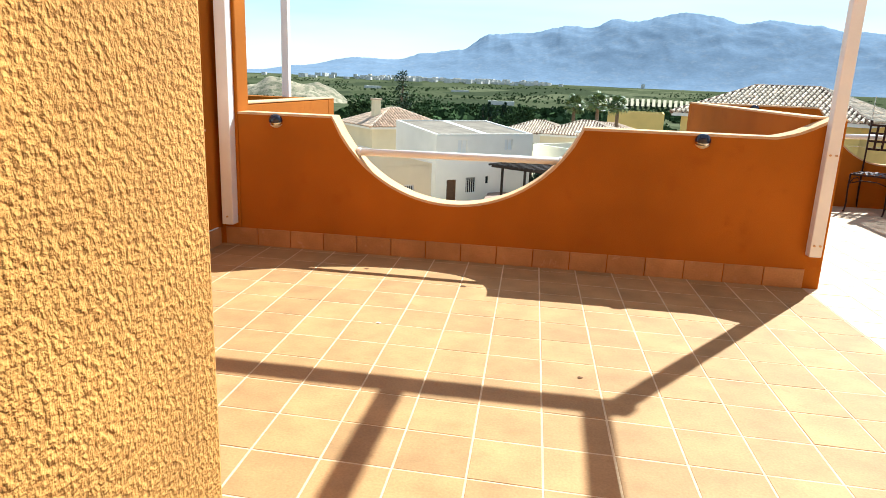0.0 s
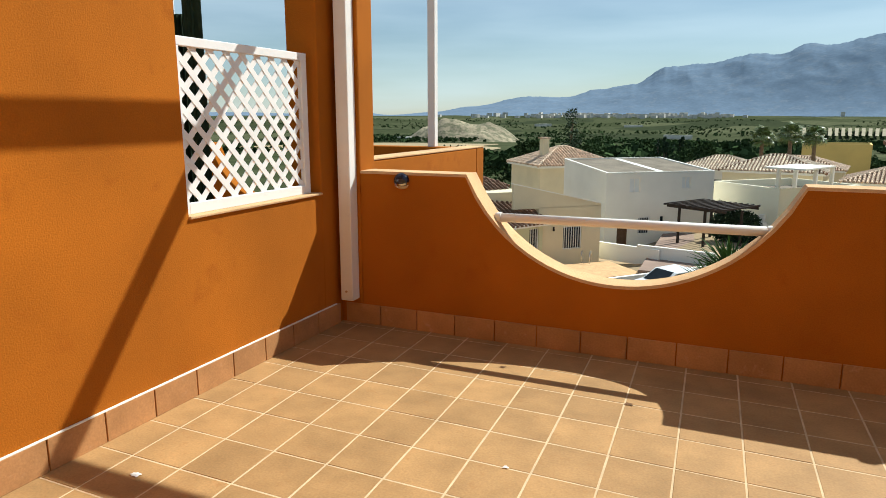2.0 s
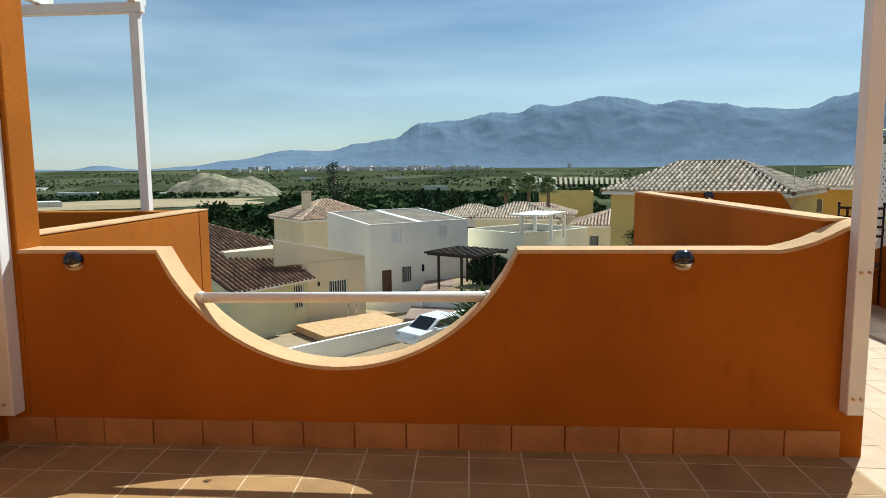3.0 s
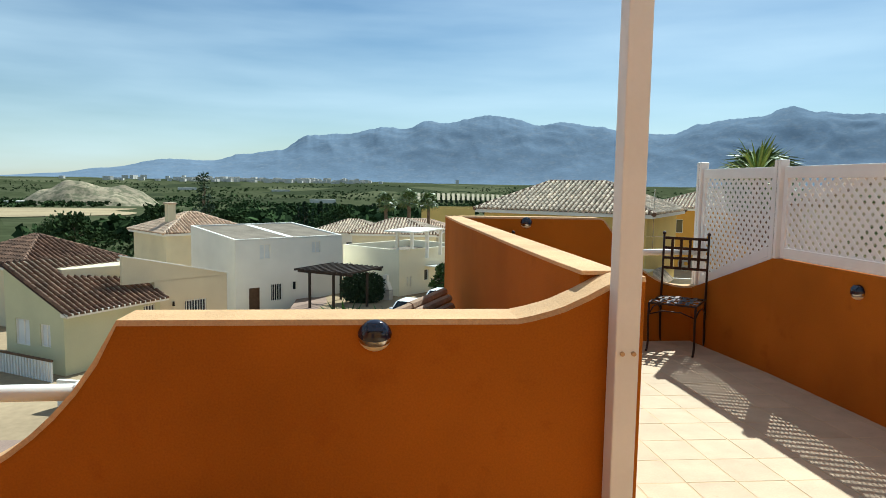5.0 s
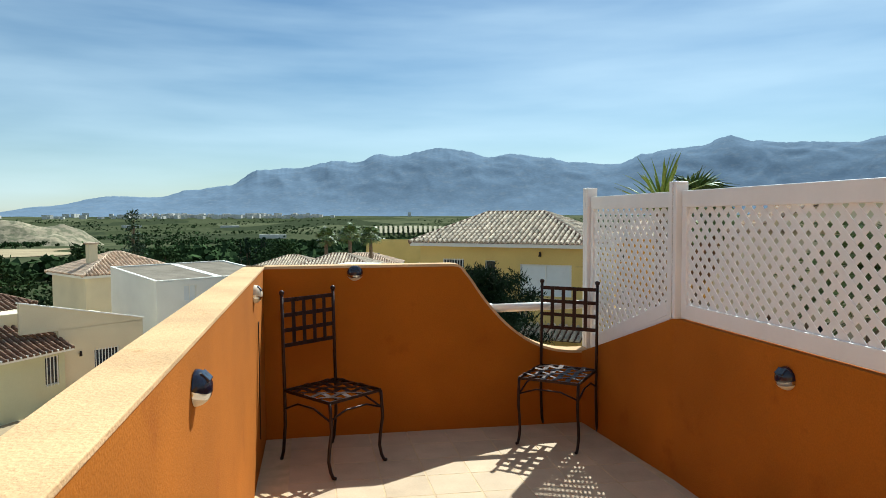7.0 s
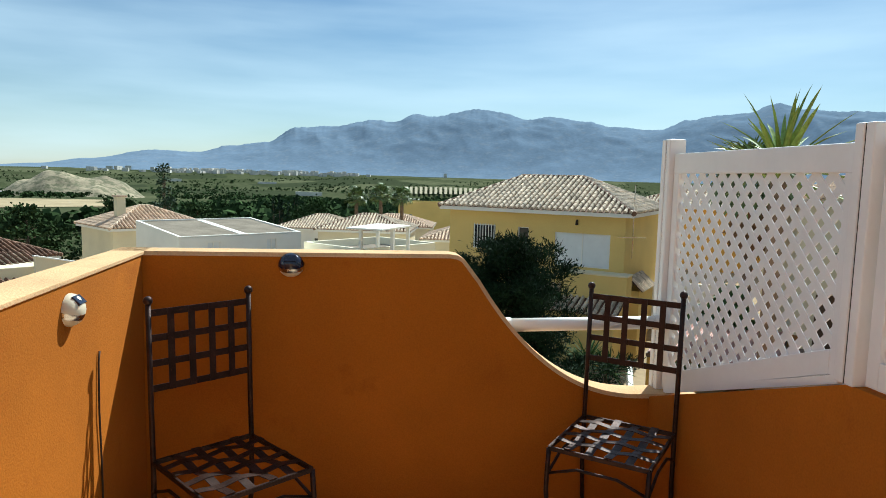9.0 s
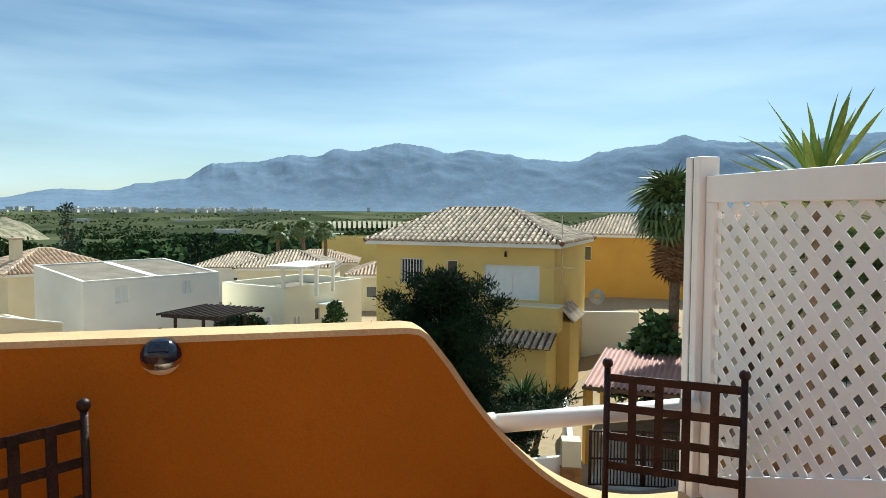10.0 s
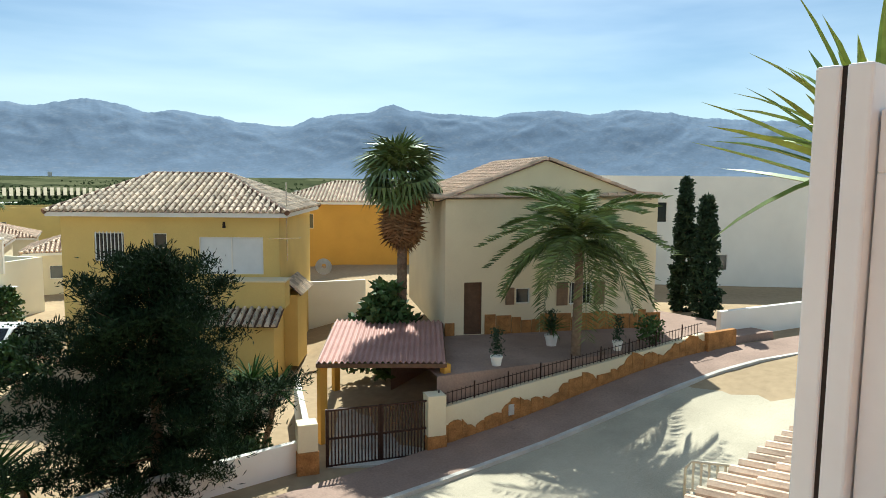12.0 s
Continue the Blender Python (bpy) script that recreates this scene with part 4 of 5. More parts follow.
# cream house on the raised plot
h3 = house("cream_house", "tall cream house with single-pitch tile roof and rust stone base", (23.45, 31.8), (32.4, 27.6), 10, -5.1, 0.9, "cream", "mono", 0.1, "rtile_pink", 0.5,
      holes=[(0.85, 1.65, -5.05, -2.75, "door"), (3.2, 3.85, -3.75, -3.05, "glass"), (5.7, 6.8, -3.85, -2.85, "bars")])
for x0, x1, za, zb in ((2.72, 3.12, -3.78, -3.02), (5.1, 5.62, -3.88, -2.82), (6.88, 7.4, -3.88, -2.82)):
    sh = part("shutter_leaf", box(x0, x1, -0.06, -0.01, za, zb, 0.008), "brown_pale", h3, "brown louvred shutter leaf")
    for k in range(7):
        z = za + 0.08 + (zb - za - 0.16) * k / 6
        part("louvre", box(x0 + 0.05, x1 - 0.05, -0.075, -0.062, z - 0.03, z + 0.03), "brown_pale", sh)
part("high_gable", prism([(0, 0.85), (4.42, 2.52), (4.6, 2.52), (8.6, 1.2), (9.3, 0.85)], 0, 8, "y"), "cream", h3)
tiled_slope("high_roof", (-0.35, 8.1, 0.75), (-0.35, -0.15, 0.75), (4.52, -0.15, 2.62), (4.52, 8.1, 2.62), "rtile_pink", h3)
tiled_slope("low_roof", (9.5, -0.15, 0.88), (9.5, 8.1, 0.88), (4.58, 8.1, 2.58), (4.58, -0.15, 2.58), "rtile_pink", h3)
rng = random.Random(4)
x = 0.0
while x < 9.8:
    w = rng.uniform(0.35, 0.8)
    if not 0.7 < x + w / 2 < 1.8:
        part("stone", box(x, x + w - 0.02, -0.05, 0.0, -5.1, -5.1 + rng.uniform(0.55, 0.95), 0.02), "stonebase", h3)
    x += w

# white house with pergola, its neighbours, and the near pale house below
wh = house("white_house", "white two-storey house with flat grey roof", (-5.81, 49.77), (1.21, 55.11), 7.5, -8.4, -2.62, "whitewall", "flat", holes=[(1.0, 1.83, -7.95, -5.95, "door"), (2.69, 3.61, -7.05, -5.8, "bars"), (1.84, 2.71, -3.95, -2.9, "shutter"), (6.11, 6.86, -3.75, -2.87, "shutter"), (4.47, 4.82, -6.4, -5.75, "glass")], parapet=0.02)
lw = house("white_house", "low white house with roof terrace and parapet", (1.15, 58.1), (5.6, 53.4), 7.9, -8, -4.1, "warmwall", "flat", holes=[(0.7, 1.0, -5.2, -4.9, "glass")], side_holes=[(0.6, 0.75, -6.4, -5.6, "glass"), (0.95, 1.1, -6.4, -5.6, "glass"), (2.6, 3.1, -6.1, -5.2, "glass"), (4.6, 5.4, -7.2, -5.2, "door")], parapet=0.6)
part("awning", moved(box(2.9, 4.9, -0.9, 0.0, -4.95, -4.9, 0.01), Matrix.Translation((6.47, 0, 0)) @ pose(0, 0, 0, 0, 0, 90)), "shutter", lw, "white awning on the side wall")
nh = house("pale_house", "pale yellow house with dark brown tile roof and white eaves", (-10.67, 35.19), (-7.79, 39.96), 4.4, -8.2, -4.6, "green", "front", 1.95, "rtile_brown", 0.5, holes=[(4.5, 5.25, -6.5, -5.1, "bars")], left_holes=[(0.75, 1.5, -6.5, -5.4, "shutter"), (2.3, 3.4, -6.6, -5.3, "shutter")])
bal = part("railing", box(-0.95, -0.85, -0.4, 6.2, -6.80, -6.70), "brown", nh, "brown timber top rail over white balusters")
for i in range(30):
    part("baluster", box(-0.94, -0.86, -0.35 + 0.22 * i, -0.24 + 0.22 * i, -8.2, -6.80), "shutter", bal)
ch = house("yellow_house", "pale yellow house with sloping parapet and barred window", (-8.1, 40.1), (-4.9, 43.0), 6, -8.2, -3.95, "cream", "flat", holes=[(1.7, 3.0, -6.6, -5.2, "bars")], parapet=0.02)
part("sloping_parapet", prism([(-1.7, -3.97), (4.32, -3.97), (4.32, -3.85), (-1.7, -2.45)], 0.0, 0.25, "y"), "cream", ch)
part("parapet_coping", bar((-1.75, 0.12, -2.42), (4.40, 0.12, -3.83), 0.32, 0.06), "whitewall", ch, "pale coping on the sloping parapet")
part("back_room", box(-4.2, -0.5, 1.2, 6.0, -8.2, -3.05, 0.02), "cream", ch)
lan = part("lantern", rod((1.0, -0.1, -5.4), (1.0, -0.1, -5.15), 0.07, 0.05), "dark", ch, "small dark wall lantern")
th = house("tiled_house", "cream house with tan hipped roof and chimney", (-14.0, 61.5), (-8.0, 66.5), 7, -9, -3.0, "cream", "hip", 1.6, "rtile_pink", 0.4)
part("chimney", box(1.2, 1.9, 2.2, 2.9, -2.6, -0.6, 0.02), "cream", th)
part("chimney_cap", box(1.1, 2.0, 2.1, 3.0, -0.6, -0.45, 0.02), "rtile_pink", th)
house("tiled_house", "cream house with brown hipped tile roof", (-18.2, 46.6), (-14.6, 52.6), 7.4, -8.4, -4.05, "cream", "hip", 1.7, "rtile_brown", 0.4)
house("ochre_house", "ochre house behind the garden", (28.0, 61.0), (38.0, 54.0), 9, -8.5, -0.2, "ochre", "hip", 1.6, "rtile", 0.4, holes=[(2.6, 3.2, -2.4, -1.2, "glass")])
house("white_house", "long white two-storey house up the street", (41.0, 40.5), (53.0, 29.5), 9, -5.6, 1.7, "whitewall", "flat", holes=[(2.0, 2.8, -1.0, 0.3, "glass"), (4.0, 4.6, -1.0, 0.3, "glass"), (5.3, 6.3, -1.1, 0.3, "glass"), (9.6, 10.4, -4.3, -3.2, "glass")], parapet=0.35)
house("far_yellow_house", "far yellow house with flat roof", (10.5, 104), (18.5, 103), 8, -13, -2.6, "yellow", "flat", holes=[(1.0, 2.0, -5, -3.8, "glass")], parapet=0.5)
for i, (x, y, L, z, mt, rm) in enumerate([(1.5, 68, 8, -3.3, "cream", "rtile"), (11, 66, 7, -3.9, "cream", "rtile_pink"), (-3.5, 78, 8, -4.0, "whitewall", "rtile"), (4.5, 88, 9, -4.4, "cream", "rtile_pink"), (16, 78, 8, -4.0, "cream", "rtile"), (-22, 80, 8, -5.5, "whitewall", "rtile"), (34, 80, 12, -2.2, "ochre", "rtile"), (46, 86, 12, -2.0, "cream", "rtile"), (60, 78, 12, -1.5, "cream", "rtile_pink")]):
    house("distant_house", "small distant house with clay tile roof", (x, y), (x + L, y - 1.5), 7, ground_z(x, y) - 1, z, mt, "hip", 1.3, rm, 0.3, holes=[(1.5, 2.4, z - 2.0, z - 1.0, "glass"), (4.0, 4.9, z - 2.0, z - 1.0, "glass")])

# roof details and a barbecue by the houses
# its roof rises gently to the back, gravel between pale copings
WL = 8.82
part("roof_wedge", prism([(0.0, -2.6), (7.5, -2.6), (7.5, -1.98), (0.0, -2.56)], 0, WL, "x"), "whitewall", wh)
part("roof_gravel", prism([(0.22, -2.56), (7.28, -2.02), (7.28, -1.985), (0.22, -2.525)], 0.22, WL - 0.22, "x"), "gravelroof", wh, "grey-brown gravel roof")
part("roof_strip", bar((WL * 0.52, 0.2, -2.515), (WL * 0.52, 7.3, -1.975), 0.5, 0.03), "whitewall", wh, "pale strip across the gravel roof")
for x in (0.09, WL - 0.09):
    part("coping", bar((x, 0.0, -2.51), (x, 7.5, -1.93), 0.2, 0.08), "whitewall", wh)
for y, z in ((0.1, -2.5), (7.4, -1.93)):
    part("coping", bar((0.2, y, z), (WL - 0.2, y, z), 0.2, 0.08), "whitewall", wh)
can = thing("roof_canopy", "white canopy on posts over a roof terrace", "canopy", (4.45, 52.9, 0), -27)
part("slab", box(0, 2.8, 0, 4.9, -2.06, -1.94, 0.02), "whitewall", can)
for x, y in ((0.15, 2.0), (2.65, 2.0), (0.15, 4.75), (2.65, 4.75)):
    part("post", box(x - 0.12, x + 0.12, y - 0.12, y + 0.12, -4.08, -2.06, 0.01), "whitewall", can)
bb = thing("barbecue", "white masonry barbecue with a chimney hood", "barbecue", (4.6, 52.2, -7.1), -30)
part("base", box(-0.45, 0.45, -0.3, 0.3, 0, 0.75, 0.02), "kerb", bb)
part("hood", prism([(-0.42, 0.8), (0.42, 0.8), (0.2, 1.35), (-0.2, 1.35)], -0.28, 0.28, "y", 0.02), "whitewall", bb)
part("flue", box(-0.16, 0.16, -0.16, 0.16, 1.35, 1.9, 0.02), "whitewall", bb)


# ---- street ----
def strip(name, left, right, mat, label, thick=0.15, category="road"):
    v, f = [], []
    for p, q in zip(left, right):
        for (x, y, z) in (p, q):
            v += [(x, y, z), (x, y, z - thick)]
    for i in range(len(left) - 1):
        b = i * 4
        f += [(b, b + 2, b + 6, b + 4), (b + 1, b + 5, b + 7, b + 3), (b, b + 4, b + 5, b + 1), (b + 2, b + 3, b + 7, b + 6)]
    ob = plain_mesh(name, v, f, mat)
    return tagged(ob, label, category, kind="structure")


def road_z(x):
    return -7.7 + 2.25 * smooth(17, 33, x) + 0.5 * smooth(33, 60, x)


xs = [-30, -10, 0, 6, 10, 13, 16, 18, 20, 22, 24, 26, 28, 30, 32, 34, 37, 42, 55]
def wall_line(x):
    return 27.0 - 0.20 * (x - 19) if x > 19 else 27.0 - 0.05 * (19 - x) * 0.2
strip("road", [(x, wall_line(x) - 2.1, road_z(x)) for x in xs], [(x, wall_line(x) - 12.5, road_z(x)) for x in xs], "asphalt", "sunlit grey street climbing past the houses")
strip("pavement", [(x, wall_line(x), road_z(x) + 0.13) for x in xs], [(x, wall_line(x) - 2.0, road_z(x) + 0.13) for x in xs], "paving", "pink paved pavement along the garden wall", 0.3, "pavement")
strip("kerb", [(x, wall_line(x) - 1.98, road_z(x) + 0.135) for x in xs], [(x, wall_line(x) - 2.14, road_z(x) + 0.125) for x in xs], "kerb", "pale concrete kerb stones", 0.3, "kerb")
strip("forecourt", [(21.4, 32.9, -5.08), (24.5, 33.5, -5.05), (36, 33, -5.05)], [(19.7, 27.25, -5.12), (26, 25.9, -5.1), (36, 23.8, -5.0)], "paving", "paved forecourt of the cream house", 2.9, "pavement")
setting("wall_yard", moved(box(0, 3.6, -0.1, 0.1, -8.2, -4.3, 0.02), Matrix.Translation((22.9, 44.6, 0)) @ pose(0, 0, 0, 0, 0, -18)), "whitewall", "white yard wall between the houses")

# garden wall with rust stone facing, along the raised plot
gw = thing("garden_wall", "cream street wall with ragged rust stone facing", "wall")
rng = random.Random(11)
x = 19.4
while x < 31.5:
    x1 = min(31.6, x + 1.2)
    za, zb = road_z(x), road_z(x1)
    top0, top1 = -6.15 + 0.122 * (x - 19.4), -6.15 + 0.122 * (x1 - 19.4)
    ya, yb = wall_line(x), wall_line(x1)
    bm = bmesh.new()
    vv = [bm.verts.new(p) for p in ((x, ya, za - 0.3), (x1, yb, zb - 0.3), (x1, yb, top1), (x, ya, top0), (x, ya + 0.25, za - 0.3), (x1, yb + 0.25, zb - 0.3), (x1, yb + 0.25, top1), (x, ya + 0.25, top0))]
    for q in ((0, 1, 2, 3), (5, 4, 7, 6), (3, 2, 6, 7), (0, 4, 5, 1), (0, 3, 7, 4), (1, 5, 6, 2)):
        bm.faces.new([vv[i] for i in q])
    bmesh.ops.recalc_face_normals(bm, faces=bm.faces[:])
    part("wall", bm, "cream", gw)
    x = x1
x = 19.4
while x < 31.5:
    w = rng.uniform(0.3, 0.7)
    x1 = min(31.6, x + w)
    mid = (x + x1) / 2
    za = road_z(mid)
    ragged = [za + 0.66 + 0.2 * math.sin(q * 2.3) + 0.1 * math.sin(q * 5.9 + 1) for q in (x, mid, x1)]
    face = [(-w / 2, za - 0.1), (w / 2, za - 0.1), (w / 2, ragged[2]), (w * 0.22, ragged[2] * 0.5 + ragged[1] * 0.5 + rng.uniform(0, 0.07)), (-w * 0.1, ragged[1] + rng.uniform(0, 0.07)), (-w / 2, ragged[0])]
    m = Matrix.Translation((mid, wall_line(mid), 0)) @ pose(0, 0, 0, 0, 0, -11.3)
    part("stone", moved(prism(face, -0.05 - rng.uniform(0, 0.02), 0.0, "y", 0.012), m), "stonebase", gw)
    x = x1
rl = thing("railing", "low black iron railing on the garden wall", "railing")
x = 19.6
n = 0
while x < 31.5:
    top = -6.15 + 0.122 * (x - 19.4)
    y = wall_line(x) + 0.12
    part("baluster" if n % 8 else "post", rod((x, y, top), (x, y, top + (0.5 if n % 8 else 0.62)), 0.012 if n % 8 else 0.03, sides=6), "iron", rl)
    x += 0.17
    n += 1
for dz in (0.08, 0.45):
    part("rail", bar((19.5, wall_line(19.5) + 0.12, -6.15 + dz), (31.6, wall_line(31.6) + 0.12, -6.15 + 0.122 * 12.2 + dz), 0.025, 0.02), "iron", rl)


def gate(p, q, z0, z1):
    p, q = Vector((*p, 0)), Vector((*q, 0))
    L = (q - p).length
    t = thing("iron_gate", "double black iron driveway gate with upright bars", "gate", (p.x, p.y, 0), math.degrees(math.atan2(q.y - p.y, q.x - p.x)))
    for k in range(2):
        a, b = L * k / 2 + 0.02, L * (k + 1) / 2 - 0.02
        leaf = bmesh.new()
        for c in (a, b):
            box(c - 0.03, c + 0.03, -0.03, 0.03, z0 + 0.05, z1, bm=leaf)
        for z in (z0 + 0.08, (z0 + z1) / 2, z1 - 0.05):
            box(a, b, -0.025, 0.025, z - 0.03, z + 0.03, bm=leaf)
        fr = part("leaf", leaf, "iron", t)
        for i in range(16):
            x = a + (b - a) * (i + 0.5) / 16
            part("picket", box(x - 0.022, x + 0.022, -0.02, 0.0, z0 + 0.08, z1 - 0.05), "iron", fr)
    return t


gate((15.85, 28.1), (19.3, 26.95), -7.75, -5.75)
for x, y, z1 in ((15.3, 28.3, -6.1), (19.45, 27.0, -5.6)):
    pl = thing("gate_pillar", "cream gate pillar with rust stone base", "pillar", (x, y, 0), -18)
    part("shaft", box(-0.35, 0.3, -0.3, 0.3, -8, z1, 0.02), "cream", pl)
    part("stone", box(-0.38, 0.33, -0.34, 0.0, -8, -7.0, 0.04), "stonebase", pl)
# long low wall of the yellow house's garden
for (xa, ya), (xb, yb), zt, lab in (((15.0, 28.5), (2.0, 28.1), -6.75, "white garden wall along the street"), ((15.4, 28.6), (17.3, 33.5), -6.2, "cream wall beside the drive"), ((2.0, 28.1), (-9, 30.8), -6.6, "white wall beside the lane"), ((-6.9, 31.0), (1.6, 40.5), -6.75, "white wall along the lane")):
    d = Vector((xb - xa, yb - ya, 0))
    m = Matrix.Translation((xa, ya, 0)) @ pose(0, 0, 0, 0, 0, math.degrees(math.atan2(d.y, d.x)))
    setting("wall_garden", moved(box(0, d.length, -0.1, 0.1, -8.2, zt, 0.01), m), "whitewall", lab)

# carport with corrugated roof
cp = thing("carport", "timber carport with dusty pink corrugated roof", "carport")
A0, A1, B0, B1 = Vector((16.5, 30.0, -4.72)), Vector((20.1, 27.3, -4.68)), Vector((20.0, 35.2, -4.55)), Vector((23.75, 32.4, -4.55))
v, f = [], []
n = 132
for i in range(n + 1):
    z = 0.045 * math.sin(i * 2 * math.pi / 6)
    for P, Q in ((A0, A1), (B0, B1)):
        q = P.lerp(Q, i / n)
        v += [(q.x, q.y, q.z + z), (q.x, q.y, q.z + z - 0.012)]
for i in range(n):
    b = i * 4
    f += [(b, b + 4, b + 6, b + 2), (b + 1, b + 3, b + 7, b + 5), (b, b + 1, b + 5, b + 4), (b + 2, b + 6, b + 7, b + 3)]
r = plain_mesh("roof_sheet", v, f, "sheet", cp)
for P in (A0.lerp(B0, 0.04).lerp(A1, 0.03), A1.lerp(B1, 0.04), B0.lerp(A0, 0.05), B1.lerp(A1, 0.05)):
    part("post", box(P.x - 0.14, P.x + 0.14, P.y - 0.14, P.y + 0.14, -7.9, -4.8, 0.01), "ochre", cp)
for P, Q in ((A0, A1), (B0, B1), (A0, B0), (A1, B1)):
    part("beam", bar(P - Vector((0, 0, 0.12)), Q - Vector((0, 0, 0.12)), 0.1, 0.14), "brown", cp)
setting("drive", moved(box(0, 5, 0, 9, -7.9, -7.68), Matrix.Translation((15.9, 28.1, 0)) @ pose(0, 0, 0, 0, 0, -32)), "kerb", "pale concrete drive under the carport", "drive")


# ---- plants ----
def blade_mesh(name, length, width, mat, droop=0.3, seg=5, fold=0.25):
    """One long leaf along +y, folded along its middle and drooping."""
    v, f = [], []
    for i in range(seg + 1):
        t = i / seg
        w = width * (0.75 + 0.5 * t) * (1 - t) ** 0.6 if t > 0 else width * 0.6
        y, z = length * t, length * (0.06 * t - droop * t * t)
        v += [(-w / 2, y, z + w * fold), (0, y, z), (w / 2, y, z + w * fold)]
    for i in range(seg):
        b = i * 3
        f += [(b, b + 1, b + 4, b + 3), (b + 1, b + 2, b + 5, b + 4)]
    me = bpy.data.meshes.new(name)
    me.from_pydata(v, [], f)
    me.materials.append(M[mat])
    return me


def yucca(label, at, size, count, seed, trunk=0.5, heads=1, leaf="yuccaleaf"):
    rng = random.Random(seed)
    t = thing("yucca", label, "yucca", at)
    kinds = [blade_mesh("leaf", size * s, size * 0.095, leaf, d) for s, d in ((1.0, 0.12), (0.85, 0.25), (0.95, 0.05), (0.75, 0.4))]
    for h in range(heads):
        ox, oy, oz = (0, 0, 0) if h == 0 else (rng.uniform(-1, 1) * size * 0.9, rng.uniform(-1, 1) * size * 0.7, rng.uniform(-0.9, 0.3) * size)
        part("trunk", rod((ox * 0.4, oy * 0.4, -trunk - 0.2), (ox, oy, oz), 0.07 * size + 0.03, 0.06 * size + 0.02), "bark", t)
        for i in range(count):
            ob = new("leaf", rng.choice(kinds))
            ob.parent = t
            ob.matrix_local = pose(ox, oy, oz + rng.uniform(-0.12, 0.1) * size, rng.triangular(-34, 86, 34), 0, 360 * i * 0.618 + rng.uniform(-9, 9)) @ pose(0, 0.02, 0, 0, rng.uniform(-20, 20), 0)
    return t


def feather(name, length, mat, droop, seed, leaflet=0.5):
    """A feathered palm frond along +y."""
    rng = random.Random(seed)
    v, f = [], []
    n = 26
    pts = []
    for i in range(n + 1):
        t = i / n
        pts.append(Vector((0, length * (t - 0.22 * droop * t * t), length * (0.25 * t - droop * t * t))))
    for i in range(n):
        b = len(v)
        w = 0.03 * (1 - i / n) + 0.008
        v += [tuple(pts[i] + Vector((-w, 0, 0))), tuple(pts[i] + Vector((w, 0, 0))), tuple(pts[i + 1] + Vector((w, 0, 0))), tuple(pts[i + 1] + Vector((-w, 0, 0)))]
        f.append((b, b + 1, b + 2, b + 3))
        if i < 3:
            continue
        t = i / n
        for s in (-1, 1):
            for e in (0, 0.5):
                ln = leaflet * (0.55 + 0.9 * math.sin(math.pi * min(1, t * 0.9 + 0.08))) * rng.uniform(0.8, 1.1)
                p = pts[i].lerp(pts[i + 1], e)
                tip = p + Vector((s * ln * 0.75, ln * 0.45, -ln * rng.uniform(0.25, 0.65)))
                side = Vector((0, 0.022, 0.01))
                mid = p.lerp(tip, 0.5) + Vector((0, 0, ln * 0.08))
                b = len(v)
                v += [tuple(p - side), tuple(p + side), tuple(mid + side), tuple(tip), tuple(mid - side)]
                f.append((b, b + 1, b + 2, b + 3, b + 4))
    me = bpy.data.meshes.new(name)
    me.from_pydata(v, [], f)
    me.materials.append(M[mat])
    return me


def ringed_trunk(height, r0, r1, bend=0.1, rings_n=30):
    pts = [(bend * math.sin(3 * i / rings_n) * i / rings_n, 0, height * i / rings_n) for i in range(rings_n + 1)]
    bm = bmesh.new()
    last = None
    for i, p in enumerate(pts):
        t = i / rings_n
        for rr in (1.0, 1.1):
            r = (r0 + (r1 - r0) * t) * rr
            ring = [bm.verts.new((p[0] + r * math.cos(a), r * math.sin(a), p[2] + (0.02 if rr > 1 else 0))) for a in (2 * math.pi * k / 12 for k in range(12))]
            if last:
                for k in range(12):
                    bm.faces.new((last[k], last[(k + 1) % 12], ring[(k + 1) % 12], ring[k]))
            last = ring
    return bm


def feather_palm(label, at, trunk, length, count, seed, r=0.2):
    rng = random.Random(seed)
    t = thing("palm_tree", label, "palm tree", at)
    part("trunk", ringed_trunk(trunk, r, r * 0.75), "bark", t)
    kinds = [feather("frond", length * s, "frond", d, seed + i, length * 0.2) for i, (s, d) in enumerate(((1.0, 0.95), (0.95, 1.15), (1.0, 0.85), (0.9, 1.3)))]
    for i in range(count):
        tier = i / count
        ob = new("frond", kinds[0 if tier > 0.7 else rng.randrange(4)])
        ob.parent = t
        ob.matrix_local = pose(0, 0, trunk - 0.05 + 0.25 * tier, -8 + 84 * tier + rng.uniform(-10, 10), 0, 137.5 * i + rng.uniform(-12, 12))
    return t


def fan_leaf(name, size, mat, seed, droop):
    rng = random.Random(seed)
    v, f = [], []
    b = 0
    v += [(-0.02, 0, 0), (0.02, 0, 0), (0.012, size * 0.5, size * 0.05), (-0.012, size * 0.5, size * 0.05)]
    f.append((0, 1, 2, 3))
    hub = Vector((0, size * 0.5, size * 0.05))
    for i in range(17):
        a = radians(-105 + 210 * i / 16)
        ln = size * 0.62 * rng.uniform(0.85, 1.05)
        d = Vector((math.sin(a), math.cos(a), 0))
        tip = hub + d * ln + Vector((0, 0, -droop * ln * rng.uniform(0.6, 1.2)))
        mid = hub + d * ln * 0.6 + Vector((0, 0, 0.02))
        s = Vector((d.y, -d.x, 0)) * size * 0.038
        b = len(v)
        v += [tuple(hub), tuple(mid - s), tuple(tip), tuple(mid + s)]
        f.append((b, b + 1, b + 2, b + 3))
    me = bpy.data.meshes.new(name)
    me.from_pydata(v, [], f)
    me.materials.append(M[mat])
    return me


